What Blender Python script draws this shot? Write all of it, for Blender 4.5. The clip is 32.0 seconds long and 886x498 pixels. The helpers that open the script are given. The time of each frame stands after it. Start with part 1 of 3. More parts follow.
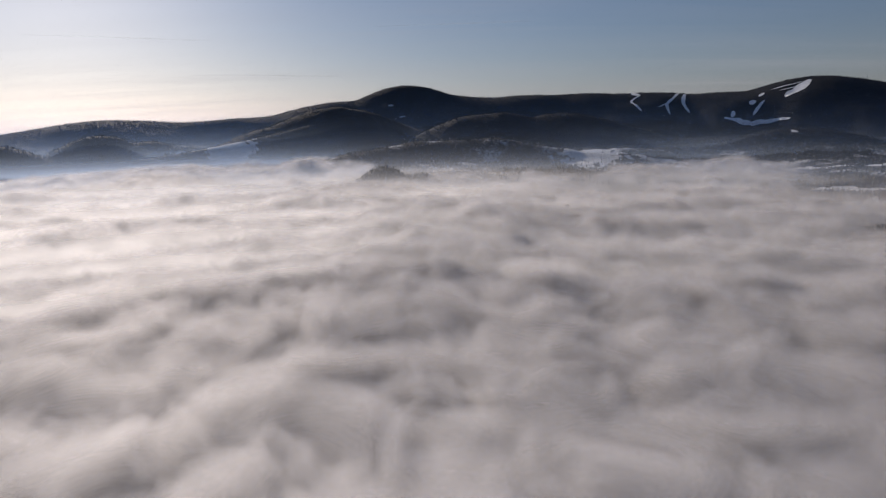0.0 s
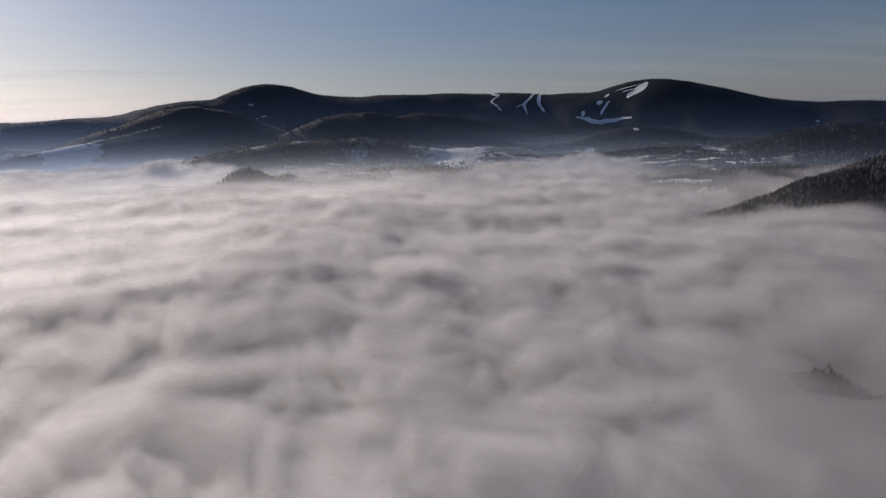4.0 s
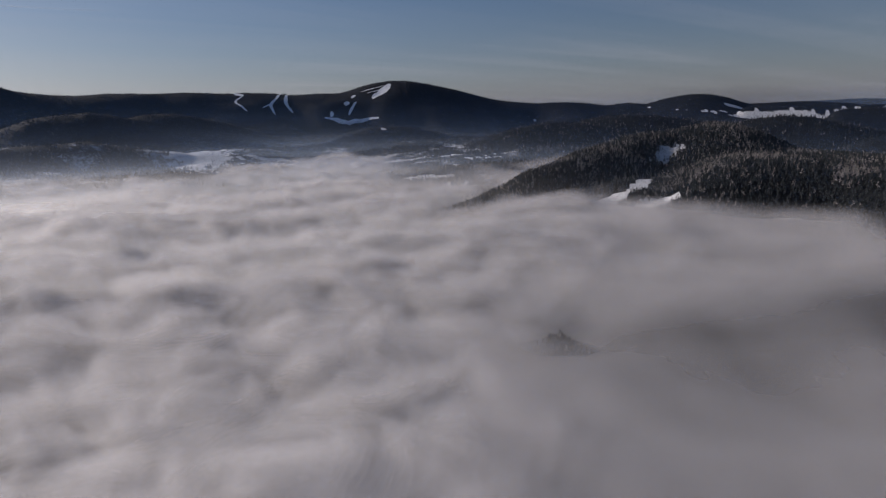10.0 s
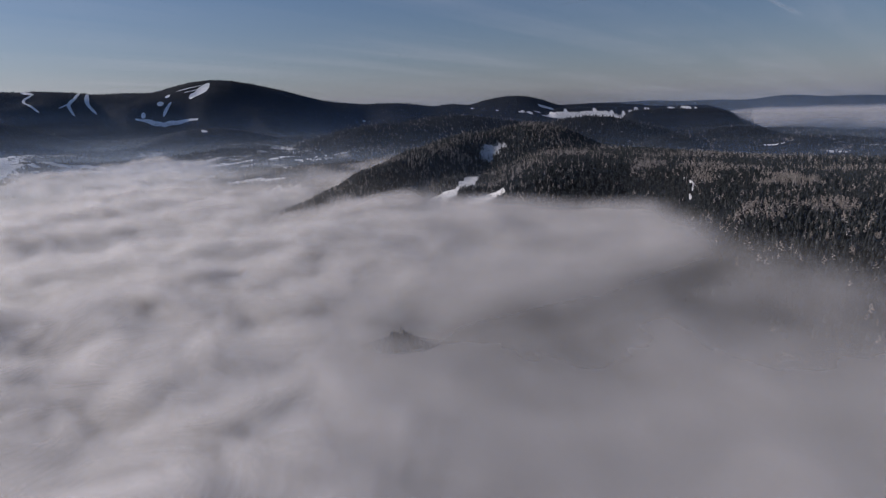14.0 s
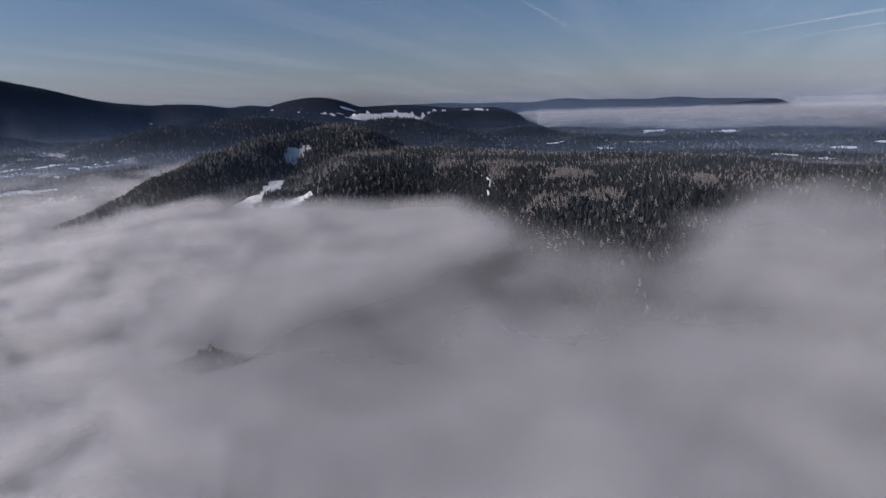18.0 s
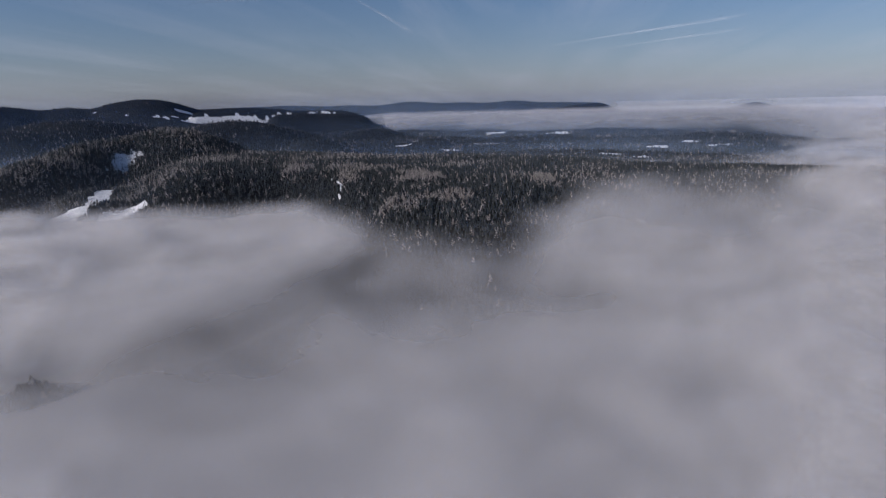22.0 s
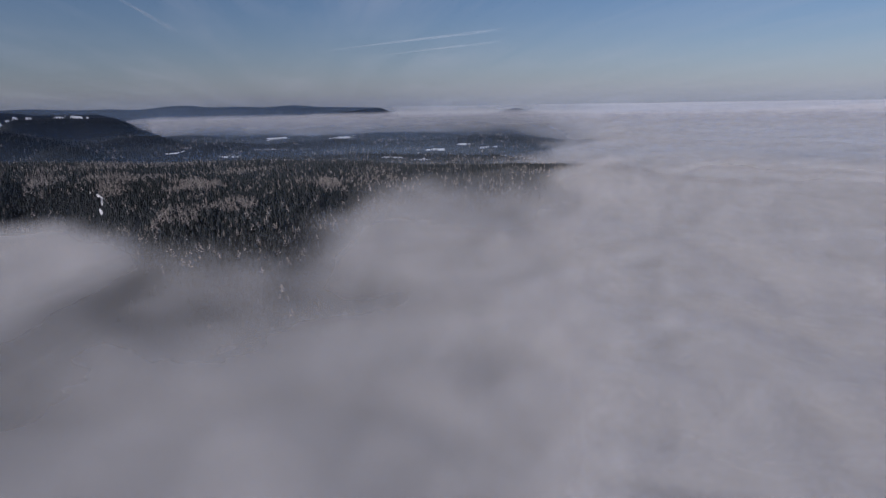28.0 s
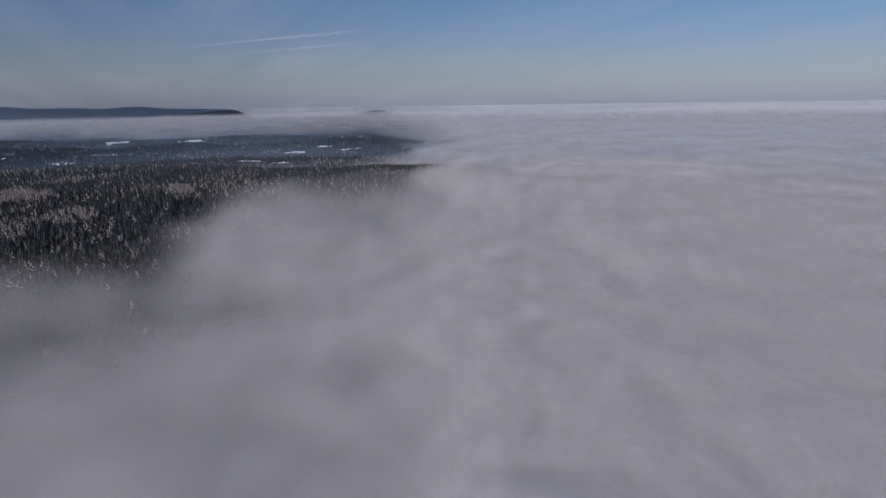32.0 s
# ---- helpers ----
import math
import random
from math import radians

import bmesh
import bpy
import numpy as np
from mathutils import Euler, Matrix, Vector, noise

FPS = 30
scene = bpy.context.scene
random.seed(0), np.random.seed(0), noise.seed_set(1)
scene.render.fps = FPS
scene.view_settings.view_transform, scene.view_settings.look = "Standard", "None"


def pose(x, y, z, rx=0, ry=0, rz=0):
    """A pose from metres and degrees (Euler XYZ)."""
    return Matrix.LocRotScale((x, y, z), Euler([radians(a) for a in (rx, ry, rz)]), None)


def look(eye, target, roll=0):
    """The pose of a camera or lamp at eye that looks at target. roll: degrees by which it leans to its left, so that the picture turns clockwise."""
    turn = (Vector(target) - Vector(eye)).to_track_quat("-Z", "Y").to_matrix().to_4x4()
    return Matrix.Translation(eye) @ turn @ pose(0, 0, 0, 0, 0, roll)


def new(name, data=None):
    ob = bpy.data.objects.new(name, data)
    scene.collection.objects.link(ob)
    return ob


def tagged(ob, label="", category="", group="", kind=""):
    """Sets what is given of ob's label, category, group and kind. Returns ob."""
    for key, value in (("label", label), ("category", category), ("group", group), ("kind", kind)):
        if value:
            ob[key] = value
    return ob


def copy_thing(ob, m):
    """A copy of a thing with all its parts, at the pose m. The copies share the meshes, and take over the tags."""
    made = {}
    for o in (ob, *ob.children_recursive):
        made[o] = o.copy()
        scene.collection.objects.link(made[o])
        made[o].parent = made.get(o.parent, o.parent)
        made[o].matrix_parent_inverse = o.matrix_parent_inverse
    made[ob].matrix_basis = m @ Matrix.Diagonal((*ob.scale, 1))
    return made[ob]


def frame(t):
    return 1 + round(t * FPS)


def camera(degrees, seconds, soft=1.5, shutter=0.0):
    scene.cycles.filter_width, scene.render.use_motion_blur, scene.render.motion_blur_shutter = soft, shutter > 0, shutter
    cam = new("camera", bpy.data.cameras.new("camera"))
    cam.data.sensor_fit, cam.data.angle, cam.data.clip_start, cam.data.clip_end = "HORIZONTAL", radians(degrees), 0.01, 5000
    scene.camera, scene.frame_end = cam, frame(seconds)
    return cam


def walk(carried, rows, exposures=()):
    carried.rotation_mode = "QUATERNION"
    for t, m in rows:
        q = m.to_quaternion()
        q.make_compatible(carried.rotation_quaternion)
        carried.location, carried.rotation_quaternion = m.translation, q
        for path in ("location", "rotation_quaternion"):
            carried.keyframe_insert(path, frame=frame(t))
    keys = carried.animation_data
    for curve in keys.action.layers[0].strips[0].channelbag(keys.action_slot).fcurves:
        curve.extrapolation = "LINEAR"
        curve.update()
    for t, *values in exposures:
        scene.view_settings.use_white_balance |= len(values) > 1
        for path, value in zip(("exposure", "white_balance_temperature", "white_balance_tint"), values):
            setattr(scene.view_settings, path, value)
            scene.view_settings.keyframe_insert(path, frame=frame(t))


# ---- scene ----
import functools

# Plan: the camera hangs at (0, 0, 300); bearings run clockwise from +y, in degrees.
EYE_Z = 300.0
cam = camera(71.07, 32.0, soft=1.2)
# seconds, bearing, tilt and roll in degrees
TURNS = [(0, 0, -11.6, 1.39), (1, 2.65, -11.67, 1.41), (2, 5.6, -11.74, 1.44), (3, 8.79, -11.83, 1.48), (3.5, 10.34, -11.88, 1.5), (5.5, 17.95, -12.09, 1.58),
         (6, 19.84, -12.14, 1.6), (7, 23.5, -12.23, 1.63), (8, 27.23, -12.32, 1.65), (9, 30.91, -12.4, 1.67), (10, 34.42, -12.5, 1.69), (11, 38.12, -12.59, 1.7),
         (12, 42.01, -12.68, 1.72), (13, 45.86, -12.77, 1.72), (14, 49.75, -12.87, 1.71), (14.5, 52, -12.91, 1.7), (16.5, 60.69, -13.09, 1.63), (17, 63.13, -13.14, 1.61),
         (18, 67.45, -13.2, 1.55), (19, 71.45, -13.24, 1.49), (19.5, 73.49, -13.26, 1.46), (20, 75.17, -13.26, 1.42), (20.5, 76.67, -13.26, 1.39), (21, 77.98, -13.26, 1.36),
         (21.5, 79.44, -13.26, 1.33), (22, 81.21, -13.26, 1.3), (23, 84.53, -13.25, 1.24), (24, 87.77, -13.23, 1.17), (25, 90.85, -13.22, 1.11), (25.5, 92.41, -13.22, 1.08),
         (27.5, 99.15, -13.2, 0.96), (28, 100.86, -13.2, 0.93), (28.5, 102.67, -13.2, 0.9), (29, 104.27, -13.2, 0.88), (29.5, 105.87, -13.2, 0.86), (30, 107.29, -13.2, 0.84),
         (30.5, 108.67, -13.2, 0.83), (31, 110.25, -13.21, 0.82), (31.5, 111.77, -13.22, 0.81), (32, 113.47, -13.23, 0.8)]
EXPOSURES = [(0.0, -0.06, 6750, 16), (6.0, -0.09, 6700, 17), (10.0, -0.03, 6500, 17), (13.0, 0.15, 6400, 17), (17.0, 0.33, 6200, 17), (20.0, 0.33, 6100, 16), (23.0, 0.3, 6050, 16), (26.0, 0.21, 6050, 17), (32.0, 0.04, 6000, 17)]
walk(cam, [(t, pose(0, 0, EYE_Z, 90 + tilt, 0, -turn) @ pose(0, 0, 0, 0, 0, -roll)) for t, turn, tilt, roll in TURNS], EXPOSURES)

# ---- sky and sun ----
SUN_BEARING, SUN_HEIGHT = -31.0, 19.0
world = bpy.data.worlds.new("winter_sky")
scene.world = world
world.use_nodes = True
scene.cycles.transparent_max_bounces = 64


def node(tree, kind, **values):
    n = tree.nodes.new(kind)
    for key, value in values.items():
        n.inputs[key.replace("_", " ")].default_value = value
    return n


def math_node(tree, op, a, b=None, clamp=False):
    n = tree.nodes.new("ShaderNodeMath")
    n.operation, n.use_clamp = op, clamp
    for i, v in enumerate((a, b)):
        if v is None:
            continue
        if isinstance(v, (int, float)):
            n.inputs[i].default_value = v
        else:
            tree.links.new(v, n.inputs[i])
    return n.outputs[0]


def ramp(tree, source, stops):
    n = tree.nodes.new("ShaderNodeValToRGB")
    while len(n.color_ramp.elements) < len(stops):
        n.color_ramp.elements.new(0.5)
    for e, (at, c) in zip(n.color_ramp.elements, stops):
        e.position = at
        e.color = (c, c, c, 1) if isinstance(c, (int, float)) else (*c, 1)
    tree.links.new(source, n.inputs[0])
    return n.outputs[0]


def blend(tree, factor, a, b):
    n = tree.nodes.new("ShaderNodeMix")
    n.data_type = "RGBA"
    for socket, v in ((n.inputs["Factor"], factor), (n.inputs[6], a), (n.inputs[7], b)):
        if isinstance(v, (int, float)):
            socket.default_value = v
        elif isinstance(v, tuple):
            socket.default_value = (*v, 1)
        else:
            tree.links.new(v, socket)
    return n.outputs[2]


wt = world.node_tree
wt.nodes.clear()
sky = wt.nodes.new("ShaderNodeTexSky")
sky.sky_type, sky.sun_disc = "NISHITA", False
sky.sun_elevation, sky.sun_rotation = radians(SUN_HEIGHT), radians(SUN_BEARING)
sky.altitude, sky.air_density, sky.dust_density, sky.ozone_density = 700, 1.0, 0.8, 4.5
# Thin cirrus: noise on a high flat layer, drawn out into streaks.
where = wt.nodes.new("ShaderNodeTexCoord")
split = wt.nodes.new("ShaderNodeSeparateXYZ")
wt.links.new(where.outputs["Generated"], split.inputs[0])
high = math_node(wt, "ADD", math_node(wt, "MAXIMUM", split.outputs[2], 0.0), 0.06)
flat = wt.nodes.new("ShaderNodeCombineXYZ")
wt.links.new(math_node(wt, "DIVIDE", split.outputs[0], high), flat.inputs[0])
wt.links.new(math_node(wt, "DIVIDE", split.outputs[1], high), flat.inputs[1])
turn = wt.nodes.new("ShaderNodeMapping")
turn.inputs["Rotation"].default_value = (0, 0, radians(-22))
turn.inputs["Scale"].default_value = (0.10, 0.9, 1)
wt.links.new(flat.outputs[0], turn.inputs[0])
streak = node(wt, "ShaderNodeTexNoise", Scale=1.3, Detail=7.0, Roughness=0.62, Distortion=0.6)
wt.links.new(turn.outputs[0], streak.inputs["Vector"])
patch = node(wt, "ShaderNodeTexNoise", Scale=0.35, Detail=3.0)
wt.links.new(flat.outputs[0], patch.inputs["Vector"])
veil = math_node(wt, "MULTIPLY", ramp(wt, streak.outputs["Fac"], [(0.42, 0.0), (0.75, 1.0)]),
                 ramp(wt, patch.outputs["Fac"], [(0.35, 0.1), (0.7, 1.0)]))
veil = math_node(wt, "MULTIPLY", veil, 0.34)
# Haze all round the horizon greys the sky down there.
grey = wt.nodes.new("ShaderNodeRGBToBW")
wt.links.new(sky.outputs[0], grey.inputs[0])
dull = wt.nodes.new("ShaderNodeVectorMath")
dull.operation = "SCALE"
dull.inputs[0].default_value = (0.89, 0.865, 0.96)
wt.links.new(grey.outputs[0], dull.inputs["Scale"])
low = math_node(wt, "MULTIPLY", math_node(wt, "POWER", 2.718, math_node(wt, "MULTIPLY", math_node(wt, "MAXIMUM", split.outputs[2], 0.0), -10.0)), 0.7)
hazy = blend(wt, low, sky.outputs[0], dull.outputs[0])
lit = blend(wt, veil, hazy, (7.0, 7.2, 7.8))
back = node(wt, "ShaderNodeBackground", Strength=0.057)
wt.links.new(lit, back.inputs["Color"])
wt.links.new(back.outputs[0], wt.nodes.new("ShaderNodeOutputWorld").inputs[0])

sun_data = bpy.data.lights.new("sun", "SUN")
sun_data.energy, sun_data.angle, sun_data.color = 5.0, radians(0.6), (1.0, 0.92, 0.82)
sun = new("sun", sun_data)
sun.matrix_world = look((5000 * math.sin(radians(SUN_BEARING)), 5000 * math.cos(radians(SUN_BEARING)),
                         5000 * math.tan(radians(SUN_HEIGHT))), (0, 0, 0))

# ---- noise and the lie of the land ----
TABLE = np.random.RandomState(7).rand(8, 256, 256)


def value_noise(x, y, layer):
    xi, yi = np.floor(x).astype(int), np.floor(y).astype(int)
    fx, fy = x - xi, y - yi
    fx, fy = fx * fx * fx * (fx * (6 * fx - 15) + 10), fy * fy * fy * (fy * (6 * fy - 15) + 10)
    t = TABLE[layer % 8]
    a, b = t[xi & 255, yi & 255], t[(xi + 1) & 255, yi & 255]
    c, d = t[xi & 255, (yi + 1) & 255], t[(xi + 1) & 255, (yi + 1) & 255]
    return (a + (b - a) * fx) * (1 - fy) + (c + (d - c) * fx) * fy


def fbm(x, y, size, octaves=4, layer=0, rough=0.5):
    """Fractal noise, about -1 to 1, with features of that size in metres."""
    total, amp, norm = 0.0, 1.0, 0.0
    ca, sa = math.cos(0.6), math.sin(0.6)
    u, v = x / size, y / size
    for k in range(octaves):
        total = total + amp * (2 * value_noise(u + 17.3 * k, v - 9.1 * k, layer + k) - 1)
        norm += amp
        amp *= rough
        u, v = 2.03 * (ca * u - sa * v), 2.03 * (sa * u + ca * v)
    return total / norm * 1.5


def ease(v, a, b):
    s = np.clip((v - a) / (b - a), 0, 1)
    return s * s * (3 - 2 * s)


def at(bearing, r):
    return r * np.sin(np.radians(bearing)), r * np.cos(np.radians(bearing))


def polar(x, y):
    return (np.degrees(np.arctan2(x, y)) + 90) % 360 - 90, np.hypot(x, y)


def smax(a, b, k=12.0):
    m = np.maximum(a, b)
    return m + k * np.log1p(np.exp(-np.abs(a - b) / k))


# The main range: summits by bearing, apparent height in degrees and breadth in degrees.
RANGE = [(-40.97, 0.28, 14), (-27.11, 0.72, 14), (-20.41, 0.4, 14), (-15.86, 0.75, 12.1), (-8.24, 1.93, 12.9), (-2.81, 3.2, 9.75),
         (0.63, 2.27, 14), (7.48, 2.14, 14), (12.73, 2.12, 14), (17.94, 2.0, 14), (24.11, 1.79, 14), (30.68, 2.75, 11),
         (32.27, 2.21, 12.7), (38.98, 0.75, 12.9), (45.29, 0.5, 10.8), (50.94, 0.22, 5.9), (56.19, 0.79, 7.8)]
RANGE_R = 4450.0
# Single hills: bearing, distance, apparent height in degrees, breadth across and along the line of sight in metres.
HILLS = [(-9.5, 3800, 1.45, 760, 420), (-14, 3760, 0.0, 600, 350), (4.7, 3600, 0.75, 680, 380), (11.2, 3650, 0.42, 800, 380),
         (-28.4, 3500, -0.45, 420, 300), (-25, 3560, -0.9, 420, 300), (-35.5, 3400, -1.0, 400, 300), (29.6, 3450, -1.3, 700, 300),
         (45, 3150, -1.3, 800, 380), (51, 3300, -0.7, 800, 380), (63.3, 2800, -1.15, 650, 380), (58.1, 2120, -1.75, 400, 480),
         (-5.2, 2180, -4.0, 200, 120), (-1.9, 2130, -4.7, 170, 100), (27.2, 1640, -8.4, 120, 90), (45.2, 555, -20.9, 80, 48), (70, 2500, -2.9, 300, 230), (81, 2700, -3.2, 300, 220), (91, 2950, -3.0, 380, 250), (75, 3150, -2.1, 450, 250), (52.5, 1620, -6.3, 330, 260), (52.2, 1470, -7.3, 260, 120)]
# Flat-topped hills: two bearings, distance, height in metres and half their depth.
SHELVES = [(58, 77, 4190, 271, 110), (64.5, 77.5, 3620, 259, 190)]
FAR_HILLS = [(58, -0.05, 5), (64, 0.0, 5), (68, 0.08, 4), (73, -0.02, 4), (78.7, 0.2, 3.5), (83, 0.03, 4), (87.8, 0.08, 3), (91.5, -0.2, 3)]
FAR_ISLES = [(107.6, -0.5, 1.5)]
# Low spurs: two ends (bearing, distance, height in metres) and a breadth.
SPURS = [((33, 1270, 62), (36.5, 1340, 92), 95), ((36.5, 1340, 96), (40, 1450, 112), 110), ((40, 1450, 112), (43.5, 1620, 141), 125), ((43.5, 1620, 141), (47.8, 1820, 176), 150),
         ((47.8, 1820, 176), (52, 2000, 209), 190), ((52, 2000, 209), (58, 2120, 229), 230), ((45.2, 555, 69), (52, 570, 60), 50), ((52, 570, 60), (60, 610, 60), 60),
         ((44, 420, 48), (60, 470, 52), 110), ((46, 480, 55), (62, 540, 55), 130), ((62, 540, 55), (76, 720, 60), 120), ((60, 610, 60), (70, 720, 66), 75), ((70, 720, 66), (78, 880, 84), 95), ((79, 800, 62), (93, 700, 46), 120), ((-8, 2800, 172), (-2, 2920, 211), 240), ((-2, 2920, 211), (5, 2980, 217), 260), ((5, 2980, 217), (11, 2950, 165), 240),
         ((-10, 3650, 322), (-16, 3450, 238), 200), ((-16, 3450, 238), (-23.3, 3300, 170), 170), ((-23.3, 3300, 170), (-28, 3200, 148), 150)]
# The wooded tableland's height by bearing.
TABLE_TOPS = ((46, 150), (60, 168), (68, 165), (79, 154), (88, 144), (103, 126), (116, 122), (130, 112))


def spur(x, y, a, b, breadth):
    ax, ay = at(a[0], a[1])
    bx, by = at(b[0], b[1])
    s = np.clip(((x - ax) * (bx - ax) + (y - ay) * (by - ay)) / ((bx - ax) ** 2 + (by - ay) ** 2), 0, 1)
    d = np.hypot(x - ax - s * (bx - ax), y - ay - s * (by - ay))
    return -30 + (a[2] + s * (b[2] - a[2]) + 30) * np.exp(-0.7 * (d / breadth) ** 2)


def height(x, y):
    """The ground's height at a place."""
    x, y = np.asarray(x, float), np.asarray(y, float)
    az, r = polar(x, y)
    start = 2600 - 1100 * ease(az, -12, -2)
    z = 40 - 35 * (1 - ease(r, 1000, 1900)) + 130 * np.clip((np.where(az > 76, np.minimum(r, 3100), r) - start) / (3700 - start), 0, 1.15) ** 0.8 * (1 - 0.75 * ease(az, 106, 120))
    z = z + fbm(x, y, 420, 4, 1) * (4 + 8 * ease(r, 1800, 3200))
    # the valley that the fog fills as far as the foot of the range
    z = z - 55 * np.exp(-(((az - 25) / 7) ** 2) - ((r - 2650) / 420) ** 2)
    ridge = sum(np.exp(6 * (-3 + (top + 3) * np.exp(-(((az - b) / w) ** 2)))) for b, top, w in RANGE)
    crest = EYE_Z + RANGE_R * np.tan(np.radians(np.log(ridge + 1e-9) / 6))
    gully = 1 + 0.28 * fbm(az * 40, r * 0.35, 260, 3, 3)
    floor_z = 60 - 75 * (1 - ease(r, 1300, 2200))
    z = smax(z, floor_z + (crest - floor_z) * np.exp(-((np.abs(r - RANGE_R) / (560 * gully)) ** 1.7)))
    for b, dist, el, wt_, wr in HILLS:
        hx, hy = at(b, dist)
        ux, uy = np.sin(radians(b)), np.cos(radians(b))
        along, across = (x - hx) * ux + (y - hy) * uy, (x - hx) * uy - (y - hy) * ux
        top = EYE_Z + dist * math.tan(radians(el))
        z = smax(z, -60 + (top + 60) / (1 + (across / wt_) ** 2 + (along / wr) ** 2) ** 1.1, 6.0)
    for b0, b1, dist, top, deep in SHELVES:
        edge = ease(az, b0 - 2.5, b0 + 2.5) * (1 - ease(az, b1 - 5, b1 + 5))
        z = smax(z, -60 + (top + 60 + 4 * fbm(x, y, 180, 3, 2)) * edge * np.exp(-np.abs((r - dist) / deep) ** 2.6), 4.0)
    z = z + fbm(x, y, 300, 5, 4, 0.6) * 13 * ease(r, 2300, 2800) * (1 - 0.7 * ease(r, 4150, 4350))
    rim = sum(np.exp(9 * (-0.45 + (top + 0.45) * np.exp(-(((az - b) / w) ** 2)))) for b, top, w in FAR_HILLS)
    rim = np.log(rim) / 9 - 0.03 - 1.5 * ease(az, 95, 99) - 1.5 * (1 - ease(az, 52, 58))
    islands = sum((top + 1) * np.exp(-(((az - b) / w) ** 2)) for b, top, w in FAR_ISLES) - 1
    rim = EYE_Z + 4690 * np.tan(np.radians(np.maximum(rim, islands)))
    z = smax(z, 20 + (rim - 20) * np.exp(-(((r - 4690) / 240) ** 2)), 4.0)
    for a, b, w in SPURS:
        z = smax(z, spur(x, y, a, b, w), 5.0)
    # the wooded tableland
    front = 1400 - 590 * ease(az, 66, 79) + 330 * ease(az, 85, 96)
    bank = np.where(r < 1600, 1680 - front, 480 + 350 * (1 - ease(az, 66, 76)))
    top = np.interp(az, [p[0] for p in TABLE_TOPS], [p[1] for p in TABLE_TOPS]) - 10
    table = 10 + top * np.exp(-(((r - 1600) / bank) ** 4)) * ease(az, 46, 60) * (1 - ease(az, 116, 134))
    z = smax(z, table + fbm(x, y, 260, 3, 5) * 5, 8.0)
    return z


def fog_height(x, y):
    """The top of the sea of fog."""
    az, r = polar(x, y)
    q = np.clip((r - 1800) / 2950, 0, 0.9915)
    true_r = np.maximum(r, np.where(r > 1800, 1800 + 2950 * q / (1 - q) ** 0.6, r))
    rising = EYE_Z - 200 * r / np.maximum(true_r, 1)
    open_side = np.maximum(ease(az, 60, 95), ease(az, 62, 78) * ease(r, 3400, 4200))
    z = 100 + (rising - 100) * open_side * (1 - ease(az, 200, 260)) + 16 * ease(r, 2400, 3400) * (1 - ease(az, -10, 5))
    far = (1 + 0.1 * ease(r, 1200, 2200)) * (1 - 0.93 * ease(r, 2300, 4200))
    for bearing, dist, rise, wt_, wr in FOG_SWELLS:
        hx, hy = at(bearing, dist)
        ux, uy = np.sin(radians(bearing)), np.cos(radians(bearing))
        along, across = (x - hx) * ux + (y - hy) * uy, (x - hx) * uy - (y - hy) * ux
        z = z + rise * np.exp(-((across / wt_) ** 2) - (along / wr) ** 2)
    calm = 1 - 0.55 * ease(az, 30, 75) + 0.4 * ease(az, 92, 106)
    z = z + far * (7 * fbm(x, y, 260, 2, 2) + 10 * fbm(x, y, 620, 2, 7)) - 21 * (1 - ease(r, 3000, 4500))
    wx, wy = x + 30 * fbm(x, y, 120, 2, 4), y + 30 * fbm(x, y, 120, 2, 6)
    lively = 0.3 + 1.0 * ease(fbm(x, y, 430, 2, 5), -0.35, 0.6)
    puffs = 16 * (billow(wx, wy, 320, 0) - 0.35) + lively * (8 * (billow(wx, wy, 150, 3) - 0.35) + 3 * (billow(wx, wy, 66, 5) - 0.35))
    puffs = puffs * (1 - 0.8 * ease(az, 70, 90) * ease(r, 1500, 2500))
    return z + (0.8 + 0.35 * ease(r, 500, 1500)) * (1 - 0.75 * ease(r, 2600, 4300)) * calm * puffs + 8 * fbm(x, y, 130, 3, 6) * ease(az, 46, 58) * ease(r, 700, 950) * (1 - ease(r, 1500, 1900))


def billow(x, y, size, layer):
    """Rounded heads with creases between them, from 0 to about 1."""
    return np.sqrt(fbm(x, y, size, 2, layer, 0.4) ** 2 + 0.004) * 1.3


# Swells and hollows of the fog: bearing, distance, rise in metres, breadth across and along.
FOG_SWELLS = [(79.5, 840, 16, 130, 110), (93, 1120, 8, 180, 220), (114, 1320, 44, 170, 250), (127, 1420, 40, 300, 330), (100, 1180, 12, 90, 120), (112, 620, 12, 90, 160), (122, 850, 12, 140, 120), (104, 900, 8, 90, 90), (45.5, 545, -13, 65, 45), (27, 1520, -30, 60, 120), (98, 2650, -70, 330, 360),
              (52, 1270, 10, 200, 80), (116, 3300, 30, 260, 300), (82, 2300, -60, 450, 400), (25.5, 2650, 34, 170, 260), (-11, 2700, 60, 150, 170), (-26, 2800, 26, 500, 300), (-19.6, 2500, 22, 70, 60), (-22.3, 1900, 16, 60, 55), (-25.2, 1870, 14, 60, 50), (-13.5, 2150, 16, 70, 50), (-6.5, 1750, 14, 80, 50),
              (-3, 1400, 12, 80, 45), (3.5, 1500, 12, 90, 50), (8.5, 1900, 14, 90, 60), (18, 1750, 14, 90, 60), (-17, 1450, 11, 70, 45), (16.5, 1180, 10, 80, 45), (4, 2200, 6, 300, 150),
              (12.5, 1420, -12, 150, 75), (-11.5, 1650, -11, 140, 70), (-28, 1250, -8, 160, 80), (6, 640, -10, 90, 60), (-20, 560, -9, 80, 60), (20, 900, 9, 140, 90), (-6, 950, 8, 130, 80)]


